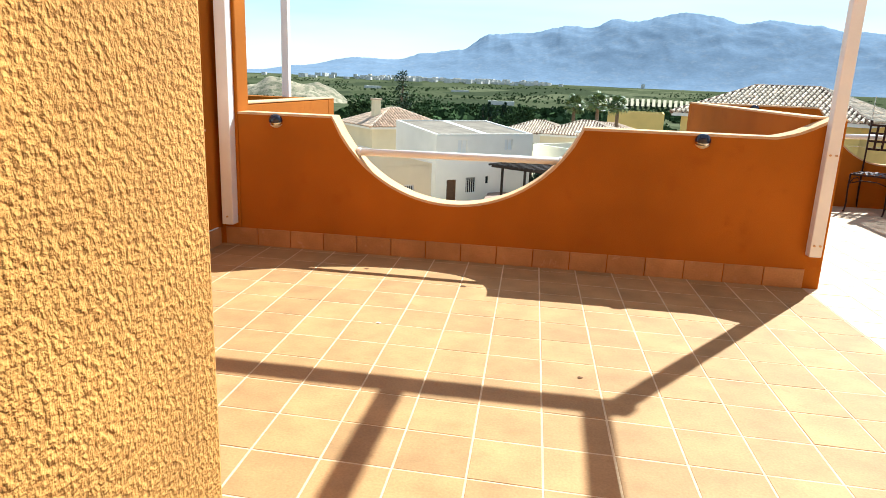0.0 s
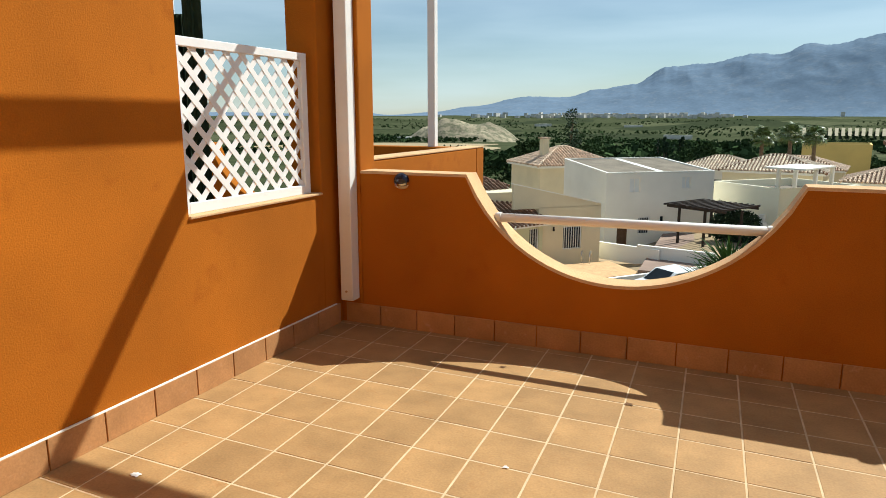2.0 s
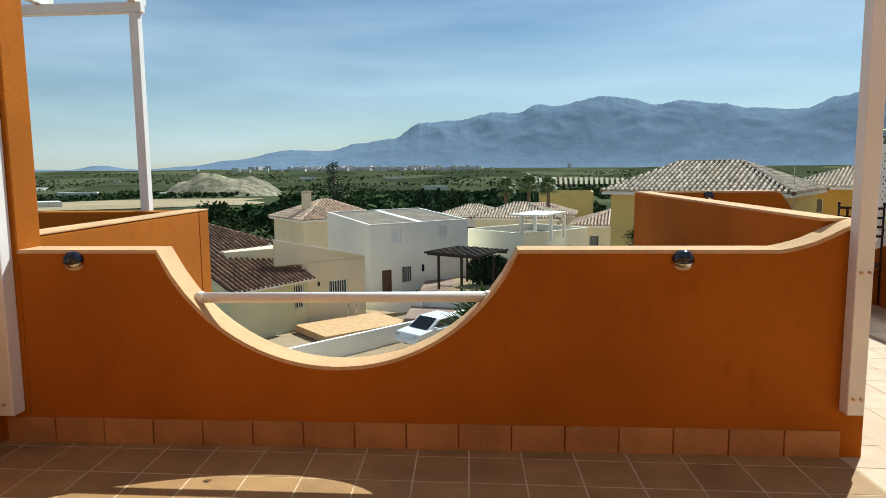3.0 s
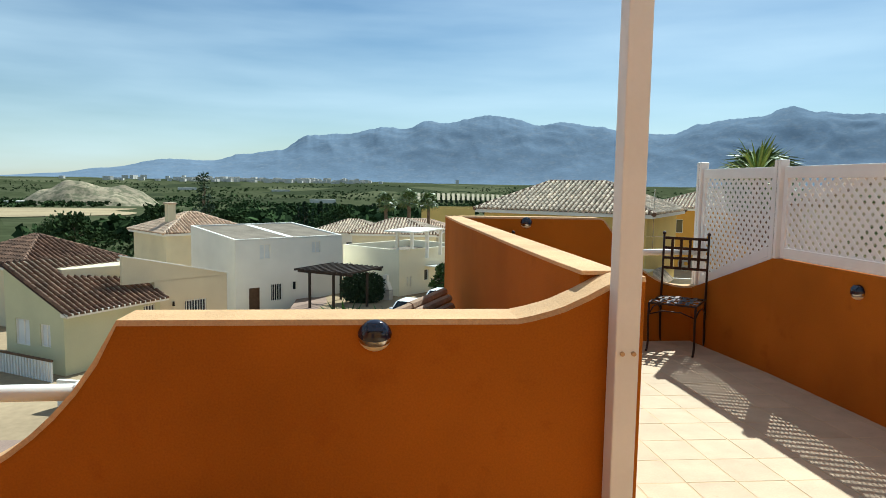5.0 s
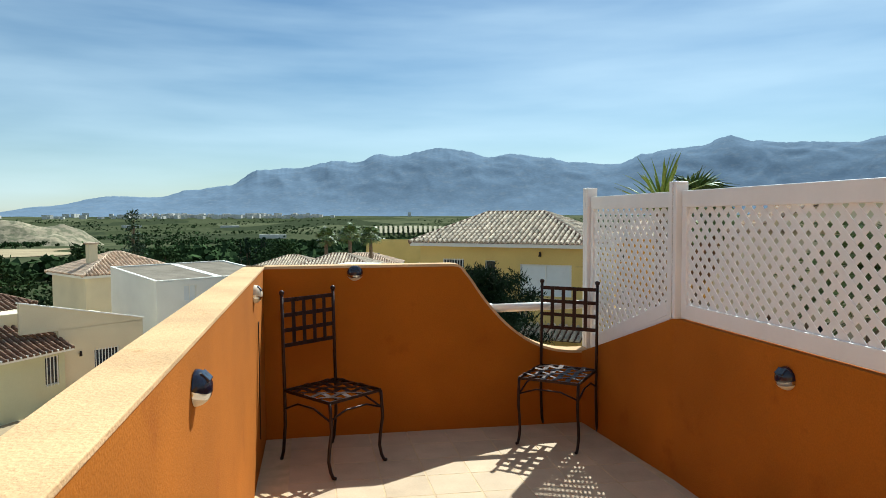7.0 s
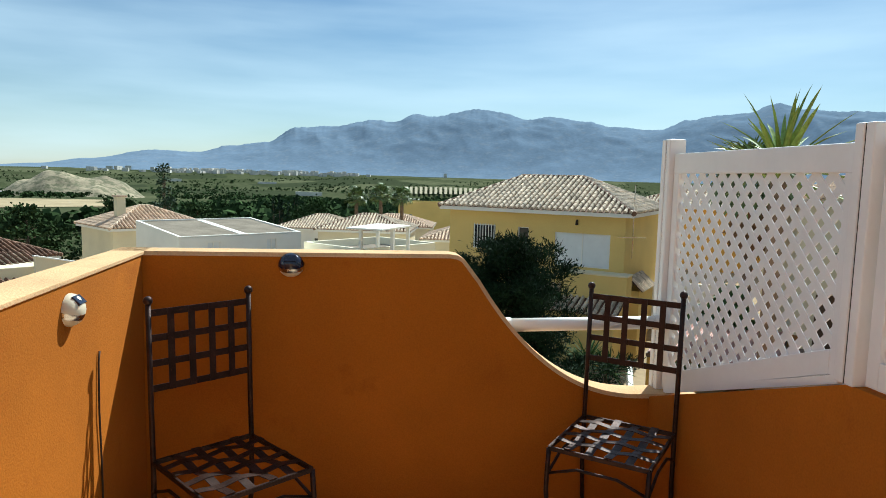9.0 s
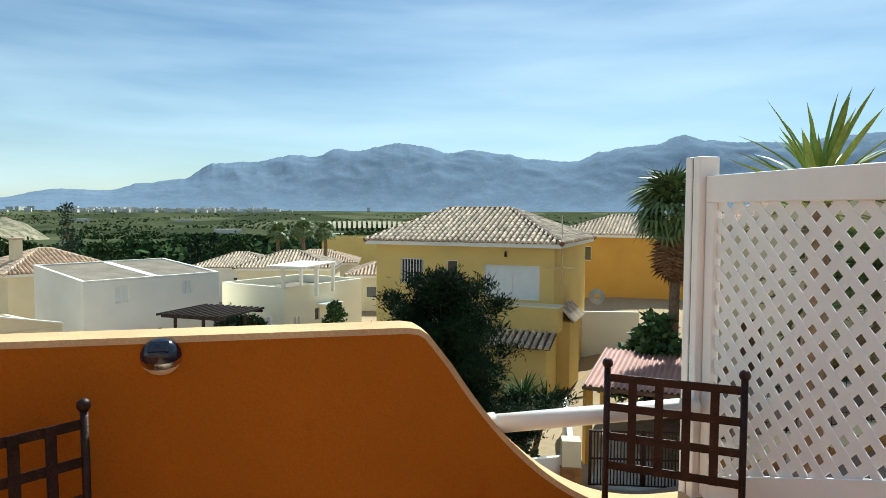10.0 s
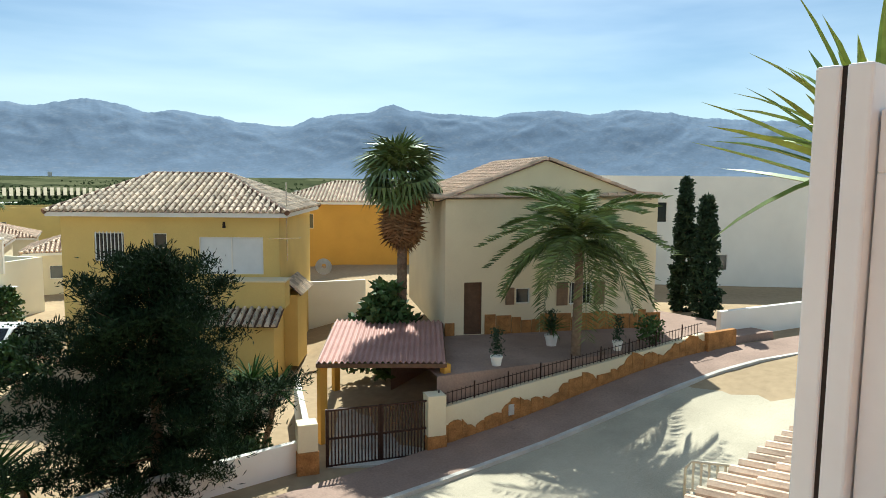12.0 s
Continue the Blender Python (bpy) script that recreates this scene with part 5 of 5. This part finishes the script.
def fan_palm(label, at, trunk, size, count, seed, skirt=True, r=0.24):
    rng = random.Random(seed)
    t = thing("palm_tree", label, "palm tree", at)
    part("trunk", ringed_trunk(trunk, r, r * 0.8), "bark", t)
    kinds = [fan_leaf("leaf", size * s, "frond", seed + i, d) for i, (s, d) in enumerate(((1, 0.25), (0.9, 0.45), (1.05, 0.6)))]
    dry = [fan_leaf("dry_leaf", size * s, "frond_dry", seed + 9 + i, d) for i, (s, d) in enumerate(((0.78, 0.5), (0.68, 0.8)))]
    for i in range(count):
        tier = i / count
        ob = new("leaf", rng.choice(kinds))
        ob.parent = t
        ob.matrix_local = pose(0, 0, trunk + 0.3 * tier, -30 + 112 * tier + rng.uniform(-12, 12), rng.uniform(-20, 20), 137.5 * i + rng.uniform(-10, 10))
    if skirt:
        for i in range(int(count * 1.3)):
            tier = i / (count * 1.3)
            ob = new("dry_leaf", rng.choice(dry))
            ob.parent = t
            ob.matrix_local = pose(0, 0, trunk - 0.1 - size * 0.75 * tier, -84 + 16 * (1 - tier) + rng.uniform(-5, 5), rng.uniform(-25, 25), 137.5 * i + rng.uniform(-15, 15))
    return t


def leaf_cloud(rng, centres, per, spread, leaf, upward=0.3, slim=0.35):
    v, f = [], []
    for cx, cy, cz, s in centres:
        for _ in range(per):
            p = Vector((rng.gauss(0, spread) * s, rng.gauss(0, spread) * s, rng.gauss(0, spread * 0.6) * s))
            c = Vector((cx, cy, cz)) + p
            d = (Vector((rng.gauss(0, 1), rng.gauss(0, 1), rng.gauss(0, 0.7) + upward)) + p * 0.8).normalized() * leaf * rng.uniform(0.6, 1.3)
            e = d.cross(Vector((rng.gauss(0, 1), rng.gauss(0, 1), rng.gauss(0, 1)))).normalized() * leaf * slim
            n = len(v)
            v += [tuple(c), tuple(c + d * 0.5 + e), tuple(c + d), tuple(c + d * 0.5 - e)]
            f.append((n, n + 1, n + 2, n + 3))
    return v, f


def tree(name, label, at, height, radius, seed, mat, trunk_h=0.25, tips=150, per=60, leaf=0.22, cone=0.6, slim=0.3):
    """Trunk, limbs and a ragged crown of leaf sprays about the limb ends. cone: 1 narrows to a point."""
    rng = random.Random(seed)
    t = thing(name, label, "tree", at)
    part("trunk", rod((0, 0, -0.3), (0.1, 0.05, height * 0.8), radius * 0.06 + 0.05, 0.03), "bark", t)
    centres = []
    for i in range(tips):
        h = trunk_h + (1 - trunk_h) * rng.random() ** 0.9
        k = (h - trunk_h) / (1 - trunk_h)
        reach = radius * ((1 - k) ** (0.5 + 0.4 * cone) * (0.65 + 0.35 * min(1, k * 5)) + 0.06) * rng.uniform(0.45, 1.08)
        a = rng.uniform(0, 2 * math.pi)
        reach *= 1 + 0.22 * math.sin(3 * a + seed) * (1 - k)
        centres.append((reach * math.cos(a), reach * math.sin(a), height * h - 0.12 * reach, radius * 0.24))
        if i < 26:
            part("limb", rod((0.05, 0.03, height * (h * 0.8)), (reach * 0.9 * math.cos(a), reach * 0.9 * math.sin(a), height * h - 0.1 * reach), 0.05, 0.015, 6), "bark", t)
    v, f = leaf_cloud(rng, centres, per, 0.42, leaf, slim=slim)
    ob = plain_mesh("crown", v, f, mat, t)
    return t


def shrub(name, label, at, half, count, seed, mat="leaf", leaf=0.12, category="bush"):
    rng = random.Random(seed)
    v, f = [], []
    for _ in range(count):
        c = Vector((rng.uniform(-1, 1), rng.uniform(-1, 1), rng.uniform(-1, 1)))
        if half[0] < 2 and c.length > 1.15:
            continue
        c = Vector((c.x * half[0], c.y * half[1], c.z * half[2] + half[2]))
        d = Vector((rng.gauss(0, 1), rng.gauss(0, 1), rng.gauss(0.3, 0.8))).normalized() * leaf * rng.uniform(0.7, 1.5)
        e = d.cross(Vector((rng.gauss(0, 1), rng.gauss(0, 1), rng.gauss(0, 1)))).normalized() * leaf * 0.45
        n = len(v)
        v += [tuple(c), tuple(c + d * 0.5 + e), tuple(c + d), tuple(c + d * 0.5 - e)]
        f.append((n, n + 1, n + 2, n + 3))
    ob = plain_mesh(name, v, f, mat)
    ob.location = at
    return tagged(ob, label, category)


def pine(label, at, height, radius, seed):
    """A broad pine: tiers of drooping boughs, each hung with needle sprays."""
    rng = random.Random(seed)
    t = thing("pine_tree", label, "tree", at)
    part("trunk", rod((0, 0, -0.4), (0.15, 0.1, height * 0.93), 0.24, 0.04), "bark", t)
    centres = []
    for i in range(118):
        k = (i + 0.5) / 118
        h = height * (0.07 + 0.91 * k)
        a = i * 2.4 + rng.uniform(-0.3, 0.3)
        reach = radius * (1 - k) ** 0.55 * rng.uniform(0.38, 1.3) * (1 + 0.2 * math.sin(2 * a + 5 * k) + 0.12 * math.sin(5 * a + 2)) * (0.66 + 0.34 * min(1, 4 * k)) + 0.25
        lift = 0.62 * reach * (k - 0.02) + rng.uniform(-0.25, 0.3)
        tip = Vector((reach * math.cos(a), reach * math.sin(a), h + lift))
        root = Vector((0, 0, h - 0.1))
        if i % 4 == 0:
            part("bough", rod(root, tip, 0.05, 0.012, 6), "bark", t)
        n = 3 + int(reach * 2.4)
        for q in range(n):
            f = 0.3 + 0.72 * (q + 0.5) / n
            c = root.lerp(tip, f) + Vector((rng.gauss(0, 0.13), rng.gauss(0, 0.13), rng.gauss(0, 0.08) + 0.12 * math.sin(f * 3)))
            centres.append((c.x, c.y, c.z, 0.75 + 0.25 * f))
    v, f = leaf_cloud(rng, centres, 110, 0.21, 0.23, 0.85, 0.085)
    plain_mesh("crown", v, f, "pine", t)
    return t


pine("large dark pine in the garden below", (11.0, 29.6, -7.7), 6.9, 3.45, 21)
fan_palm("tall fan palm with a skirt of dry leaves", (22.7, 34.1, -7.4), 8.9, 2.0, 60, 31)
feather_palm("feathery palm on the forecourt of the cream house", (25.8, 26.4, -5.1), 4.4, 3.4, 36, 41, 0.19)
yucca("pale-edged yucca rising behind the lattice screen", (8.18, 9.77, 1.72), 0.48, 58, 51, 9.2)
for k, (x, y, z) in enumerate(((2.4, 29.3, -5.5), (4.3, 29.7, -5.1), (6.1, 29.9, -5.6))):
    yucca("low yucca clump beside the street wall", (x, y, z), 1.85, 105, 52 + 10 * k, 2.4, 5, "yuccadark")
yucca("small palm-like yucca in the garden", (7.6, 29.4, -6.6), 1.2, 40, 53, 1.0, 1, "yuccadark")
yucca("yucca by the drive", (14.6, 31.2, -5.4), 1.2, 60, 54, 2.2, 3, "yuccadark")
yucca("potted cycad on the forecourt", (26.1, 28.0, -4.35), 0.85, 40, 55, 0.4, 1, "yuccadark")
tree("cypress", "narrow dark cypress by the white house", (38.4, 30.1, -5.6), 7.4, 0.68, 61, "cypress", 0.02, 330, 60, 0.2, 0.1, 0.3)
tree("cypress", "narrow dark cypress by the white house", (37.2, 28.1, -5.6), 6.5, 0.75, 62, "cypress", 0.02, 330, 60, 0.2, 0.1, 0.3)
tree("garden_tree", "dense dark banana-like shrub under the palm", (22.2, 34.4, -7.4), 4.2, 2.0, 63, "leaf", 0.15, 90, 40, 0.42, 0.3, 0.3)
tree("garden_tree", "round green garden tree", (8.9, 53.0, -7.4), 2.8, 1.0, 64, "leaf", 0.35, 60, 40, 0.2, 0.2, 0.4)
tree("garden_tree", "small dark tree by the parked cars", (8.3, 40.0, -7.4), 2.6, 1.1, 65, "leaf", 0.35, 60, 50, 0.2, 0.2, 0.4)
tree("araucaria", "tall thin conifer beyond the houses", (-15.7, 81, -13), 15.2, 2.2, 66, "cypress", 0.4, 44, 30, 0.4, 0.8, 0.2)
for i, (x, y, zt) in enumerate(((4.8, 77, -0.9), (7.3, 76, -0.6), (9.6, 78, -0.8))):
    fan_palm("palm standing among the distant houses", (x, y, -12), zt + 12, 1.25, 30, 70 + i, False, 0.22)
for i, (x, y, h, r) in enumerate(((-24, 92, 7, 5), (-18, 105, 7, 5), (-3, 118, 8, 6), (-32, 86, 6, 5), (26, 96, 6, 4), (-13, 70, 4.5, 2.5), (-40, 100, 6, 6), (20, 118, 6, 4), (40, 110, 6, 5))):
    tree("broad_tree", "broad green tree among the distant plots", (x, y, ground_z(x, y)), h, r, 80 + i, "far_leaf", 0.1, 60, 40, 0.5, 0.1, 0.4)
shrub("hedge", "clipped dark green hedge", (2.9, 50.9, -7.1), (1.55, 0.55, 1.12), 9000, 90, "cypress", 0.14, "hedge")
for k in range(9):
    x = -11.0 + 0.9 * k + 0.3 * math.sin(k * 2.1)
    tree("cypress", "dark cypress in a row beyond the houses", (x, 131 + 0.4 * math.cos(k * 3.7), -12.5), 9.6 + 0.9 * math.sin(k * 1.7), 0.55, 120 + k, "cypress", 0.02, 60, 34, 0.3, 0.1, 0.3)
shrub("hedge", "clipped dark green hedge", (9.2, 47.5, -7.2), (1.8, 0.7, 0.8), 7000, 91, "cypress", 0.14, "hedge")
shrub("bush", "small grey-green bush by the wall", (13.6, 29.6, -7.6), (0.9, 0.8, 0.5), 1500, 92)
shrub("bush", "small shrub in a planter", (29.4, 25.6, -5.0), (0.5, 0.5, 0.6), 900, 93)


# ---- parked cars ----
def car(label, at, turn):
    t = thing("car", label, "car", at, turn, "parked white cars")
    lower = [(-2.1, 0.35), (-2.15, 0.62), (-2.0, 0.86), (-1.2, 0.95), (1.7, 0.98), (2.05, 0.85), (2.1, 0.45), (1.9, 0.3), (-1.9, 0.3)]
    part("body", moved(prism(lower, -0.86, 0.86, "y", 0.06), Matrix.Identity(4)), "carpaint", t)
    cabin = [(-1.25, 0.94), (-0.45, 1.42), (0.9, 1.46), (1.65, 1.0), (1.6, 0.94)]
    bm = prism(cabin, -0.76, 0.76, "y", 0.05)
    part("cabin", bm, "carpaint", t)
    for sy in (-1, 1):
        part("side_window", prism([(-0.95, 1.0), (-0.4, 1.36), (0.8, 1.38), (1.25, 1.02)], sy * 0.762, sy * 0.772, "y"), "glass", t)
        part("door_mirror", box(-0.95, -0.8, sy * 0.9 - 0.08, sy * 0.9 + 0.08, 0.95, 1.08, 0.03), "carpaint", t)
        for x in (-1.3, 1.3):
            w = part("wheel", rod((x, sy * 0.70, 0.31), (x, sy * 0.88, 0.31), 0.31, sides=24), "rubber", t)
            part("rim", rod((x, sy * 0.875, 0.31), (x, sy * 0.89, 0.31), 0.19, sides=16), "steel", w)
        part("headlight", box(-2.12, -1.92, sy * 0.66 - 0.16, sy * 0.66 + 0.16, 0.66, 0.80, 0.04), "steel", t)
    wind = bmesh.new()
    q = [wind.verts.new(p) for p in ((-1.27, -0.66, 0.97), (-1.27, 0.66, 0.97), (-0.50, 0.60, 1.435), (-0.50, -0.60, 1.435))]
    wind.faces.new(q)
    bmesh.ops.solidify(wind, geom=wind.faces[:], thickness=0.02)
    part("windscreen", wind, "glass", t)
    part("bumper", box(-2.2, -2.05, -0.8, 0.8, 0.35, 0.58, 0.04), "carpaint", t)
    return t


car("white car parked in the lane behind a low wall", (0.1, 36.0, -7.55), 50)
car("white car parked beside the garden wall", (6.0, 43.9, -7.1), 62)
car("white car parked behind another white car", (8.3, 47.6, -7.05), 60)


# ---- small things around the houses ----
def timber_pergola():
    t = thing("timber_pergola", "dark timber pergola beside the white house", "pergola", (-1.6, 49.3, 0), -32)
    for x, y in ((0.9, 0.3), (2.9, 0.3), (0.9, 4.0), (4.1, 2.6)):
        part("post", box(x - 0.07, x + 0.07, y - 0.07, y + 0.07, -7.1, -4.66), "dark", t)
    for y in (0.3, 4.0):
        part("beam", box(-0.1, 4.4, y - 0.05, y + 0.05, -4.66, -4.5), "dark", t)
    for i in range(11):
        x = 0.43 * i
        part("slat", box(x - 0.05, x + 0.05, -0.2, 4.3, -4.5, -4.36), "dark", t)


timber_pergola()
for (xa, ya), (xb, yb), z0, zt, mt, lab in (((-5.6, 44.5), (-1.2, 42.9), -7.6, -6.5, "whitewall", "low white wall beside the patio"), ((-2.6, 43.4), (2.0, 42.4), -7.6, -6.35, "whitewall", "white planter wall below the timber pergola"),
        ((31.6, 24.4), (33.4, 24.2), -6.2, -4.6, "stonebase", "rust stone wall end by the side gate"), ((34.0, 25.3), (44, 23.6), -6.2, -4.1, "whitewall", "white street wall up the road")):
    d = Vector((xb - xa, yb - ya, 0))
    m = Matrix.Translation((xa, ya, 0)) @ pose(0, 0, 0, 0, 0, math.degrees(math.atan2(d.y, d.x)))
    setting("wall_low", moved(box(0, d.length, -0.12, 0.12, z0, zt, 0.015), m), mt, lab)
setting("patio", moved(box(0, 5.5, -3.6, 0, -7.7, -7.32), Matrix.Translation((-8.2, 38.6, 0)) @ pose(0, 0, 0, 0, 0, 42)), "cap", "sandy patio beside the pale house", "patio")
setting("terrace_tiles", box(-2.0, 6.6, 39.5, 53.4, -7.9, -7.10), "paving", "pink paved yard beside the white house", "patio")
lad = thing("pool_ladder", "small steel pool ladder on the patio", "ladder", (-5.6, 41.0, -7.32))
for dx in (0, 0.5):
    part("rail", tube([(dx, 0, 0), (dx, 0, 0.6), (dx, 0.12, 0.75), (dx, 0.35, 0.72), (dx, 0.5, 0.5), (dx, 0.5, 0)], 0.025, 6), "steel", lad, smooth=True)


def pot(label, at, r, h, plant_seed):
    t = thing("plant_pot", label, "plant pot", at)
    bm = bmesh.new()
    bmesh.ops.create_cone(bm, cap_ends=True, segments=20, radius1=r * 0.75, radius2=r, depth=h, matrix=Matrix.Translation((0, 0, h / 2)))
    part("pot", bm, "whitewall", t)
    part("rim", rod((0, 0, h - 0.05), (0, 0, h + 0.02), r * 1.08, sides=20), "whitewall", t)
    rng = random.Random(plant_seed)
    v, f = leaf_cloud(rng, [(0, 0, h + 0.12 + 0.2 * k, 0.34) for k in range(5)], 70, 0.3, 0.13, 0.6, 0.2)
    plain_mesh("foliage", v, f, "cypress", t)


pot("white pot with a small dark conifer", (22.3, 27.1, -5.1), 0.22, 0.34, 1)
pot("white pot holding a cycad", (26.1, 28.0, -5.08), 0.27, 0.42, 2)
pot("small pot with a clipped plant by the railing", (27.7, 25.9, -5.08), 0.2, 0.36, 3)
mb = tagged(obj("meter_box", box(22.2, 22.65, wall_line(22.4) - 0.07, wall_line(22.4) - 0.02, -6.75, -6.35, 0.01), "kerb"), "small grey meter box on the street wall", "meter box")


def barrier(at, turn):
    t = thing("street_barrier", "beige plastic street barrier", "barrier", at, turn, "street barriers")
    part("frame", tube([(-0.9, 0, 0), (-0.9, 0, 0.8), (-0.75, 0, 1.0), (0.75, 0, 1.0), (0.9, 0, 0.8), (0.9, 0, 0)], 0.04, 8), "frost", t, smooth=True)
    part("lower_rail", bar((-0.9, 0, 0.2), (0.9, 0, 0.2), 0.05, 0.06), "frost", t)
    for i in range(8):
        x = -0.7 + 0.2 * i
        part("slat", box(x - 0.03, x + 0.03, -0.015, 0.015, 0.2, 0.98), "frost", t)
    for x in (-0.7, 0.7):
        part("foot", box(x - 0.04, x + 0.04, -0.3, 0.3, 0, 0.06), "frost", t)


barrier((22.4, 18.2, -6.75), -52)
barrier((17.9, 19.0, -7.65), -48)
# tile roofs of the same building, below the terrace
lr = thing("lower_roof", "pinkish clay tile roof edge below the terrace", "roof")
tiled_slope("tiles", (17.0, 13.35, -1.72), (11.0, 12.6, -1.66), (11.4, 9.6, -1.05), (17.4, 10.2, -1.1), "rtile_pink", lr, 0.27, 0.42)
part("soffit", box(10.9, 16.8, 9.5, 12.3, -2.3, -2.0), "orange", lr)
part("wall", box(10.9, 16.6, 9.5, 12.0, BASE, -2.3), "orange", lr)
sr = thing("side_roof", "brown clay tile roof against the side of the projecting terrace", "roof")
verge_a, verge_b = Vector((3.93, 7.38, 0.61)), Vector((4.56, 8.36, 0.69))
for k in range(7):
    off = Vector((0.062, -0.1, -0.026)) * k
    a, b = verge_a + off, verge_b + off
    if b.x > 4.585:
        b = a.lerp(b, (4.585 - a.x) / (b.x - a.x))
    ridge_row(a, b, "rtile_tan", sr, 0.042)
part("wall", prism([(3.99, 7.42), (4.45, 6.74), (4.62, 6.74), (4.62, 8.40)], BASE, 0.40, "z"), "orange", sr)

# cactus behind the lattice opening
cac = thing("cactus", "tall dark green column cactus behind the lattice", "cactus", (-0.75, 4.25, 0))
for dx, dy, h in ((0, 0, 2.3), (0.14, 0.1, 2.42), (-0.05, 0.2, 2.2)):
    prof = []
    for k in range(24):
        a = 2 * math.pi * k / 24
        r = 0.06 if k % 2 else 0.042
        prof.append((dx + r * math.cos(a), dy + r * math.sin(a)))
    part("stem", prism(prof, 0.0, h, "z"), "cypress", cac)

# stains and droppings on the floor
rng = random.Random(23)
M["stain"] = material("dark_stain", (0.16, 0.08, 0.035), 0.9, 0.3, 30, 200, 0.1)
for x, y, r, mt in ((1.05, 1.79, 0.03, "stain"), (1.19, 2.02, 0.022, "stain"), (1.24, 2.07, 0.018, "stain"), (1.29, 2.12, 0.03, "white"), (1.40, 2.03, 0.024, "stain"), (1.42, 2.07, 0.015, "stain"), (1.45, 1.74, 0.034, "stain"), (1.30, 1.44, 0.016, "white"), (1.36, 1.47, 0.02, "stain"), (1.12, 1.37, 0.014, "stain"), (1.29, 1.38, 0.012, "white"), (0.62, 2.15, 0.02, "stain"), (0.45, 2.7, 0.02, "white"), (2.3, 4.3, 0.02, "stain"), (1.5, 4.55, 0.015, "stain"), (3.1, 2.9, 0.012, "stain"), (1.9, 3.4, 0.01, "white")):
    bm = bmesh.new()
    ring = []
    for k in range(14):
        a = 2 * math.pi * k / 14
        q = r * rng.uniform(0.55, 1.25)
        ring.append(bm.verts.new((x + q * math.cos(a) * 1.3, y + q * math.sin(a), 0.0042)))
    c = bm.verts.new((x, y, 0.006))
    for k in range(14):
        bm.faces.new((ring[k], ring[(k + 1) % 14], c))
    ob = obj("bird_dropping" if mt == "white" else "floor_stain", bm, mt)
    tagged(ob, "small white bird dropping on the terracotta tiles" if mt == "white" else "small dark brown stain on the terracotta tiles", "stain")


# ---- floor tiles and skirting ----
def tile_mesh(name, w, d, h, ch, mat="tile"):
    bm = box(-w / 2, w / 2, -d / 2, d / 2, -h, 0)
    bmesh.ops.bevel(bm, geom=[e for e in bm.edges if all(v.co.z > -0.001 for v in e.verts)], offset=ch, segments=1, affect="EDGES")
    moved(bm, Matrix(((1, -SKEW, 0, 0), (-SKEW * 0.5, 1, 0, 0), (0, 0, 1, 0), (0, 0, 0, 1))))
    me = bpy.data.meshes.new(name)
    bm.to_mesh(me)
    bm.free()
    me.materials.append(M[mat])
    return me


SKEW = 0.032   # the tiles run slightly askew to the walls
P_ = 0.297
PX, PY = 0.290, 0.303   # tile pitch across and along the terrace
setting_floor = setting("floor_1", box(0.07, 4.93, 0.49, 5.0, -0.25, -0.0015), "grout", "terracotta tiled terrace floor with pale joints", "floor")
floor_2 = setting("floor_2", prism([(4.93, 0.49), (7.75, 0.49), (7.5, 8.17), (7.38, 9.38), (4.83, 9.38), (4.93, 5.2)], -0.25, -0.0015, "z"), "grout", "terracotta tiled floor of the projecting terrace", "floor")
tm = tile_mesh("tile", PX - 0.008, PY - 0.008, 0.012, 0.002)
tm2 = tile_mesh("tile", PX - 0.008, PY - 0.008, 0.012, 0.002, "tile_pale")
rng = random.Random(17)
for i in range(-1, 30):
    for j in range(-8, 27):
        u, w = 0.030 + PX * (i + 0.5), 2.20 + PY * (j + 0.5)
        x, y = u - SKEW * (w - 2.0), w - SKEW * 0.5 * (u - 1.2)
        if y < 0.49 + 0.12 or y > 9.36 or x < -0.16:
            continue
        if x < 4.86 and y < 5.1:
            owner = setting_floor
        elif 4.9 < x and x - 0.08 < right_x(y):
            owner = floor_2
        else:
            continue
        if owner is floor_2 and y < 2.6:
            continue
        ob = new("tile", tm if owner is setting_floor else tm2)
        ob.parent = owner
        ob.matrix_local = pose(x, y, rng.uniform(-0.0008, 0.0008), rng.uniform(-0.12, 0.12), rng.uniform(-0.12, 0.12), rng.uniform(-0.15, 0.15))
sk = setting("baseboard", box(0.066, 0.074, 0.49, 4.9, 0, 0.02), "grout", "row of terracotta skirting tiles along the walls", "baseboard")
bm = box(-0.012, 0.0, -P_ / 2 + 0.004, P_ / 2 - 0.004, 0, 0.15, 0.002)
me = bpy.data.meshes.new("tile")
bm.to_mesh(me)
bm.free()
me.materials.append(M["skirt"])
for j in range(15):
    ob = new("tile", me)
    ob.parent = sk
    ob.matrix_local = pose(0.084, 0.64 + P_ * j, 0.0)
for i in range(16):
    ob = new("tile", me)
    ob.parent = sk
    ob.matrix_local = pose(0.25 + P_ * i, 4.988, 0.0, 0, 0, -90)
part("mortar", box(0.07, 0.083, 0.5, 4.9, 0.15, 0.158, 0.002), "whitewall", sk, "white mortar line on top of the skirting")
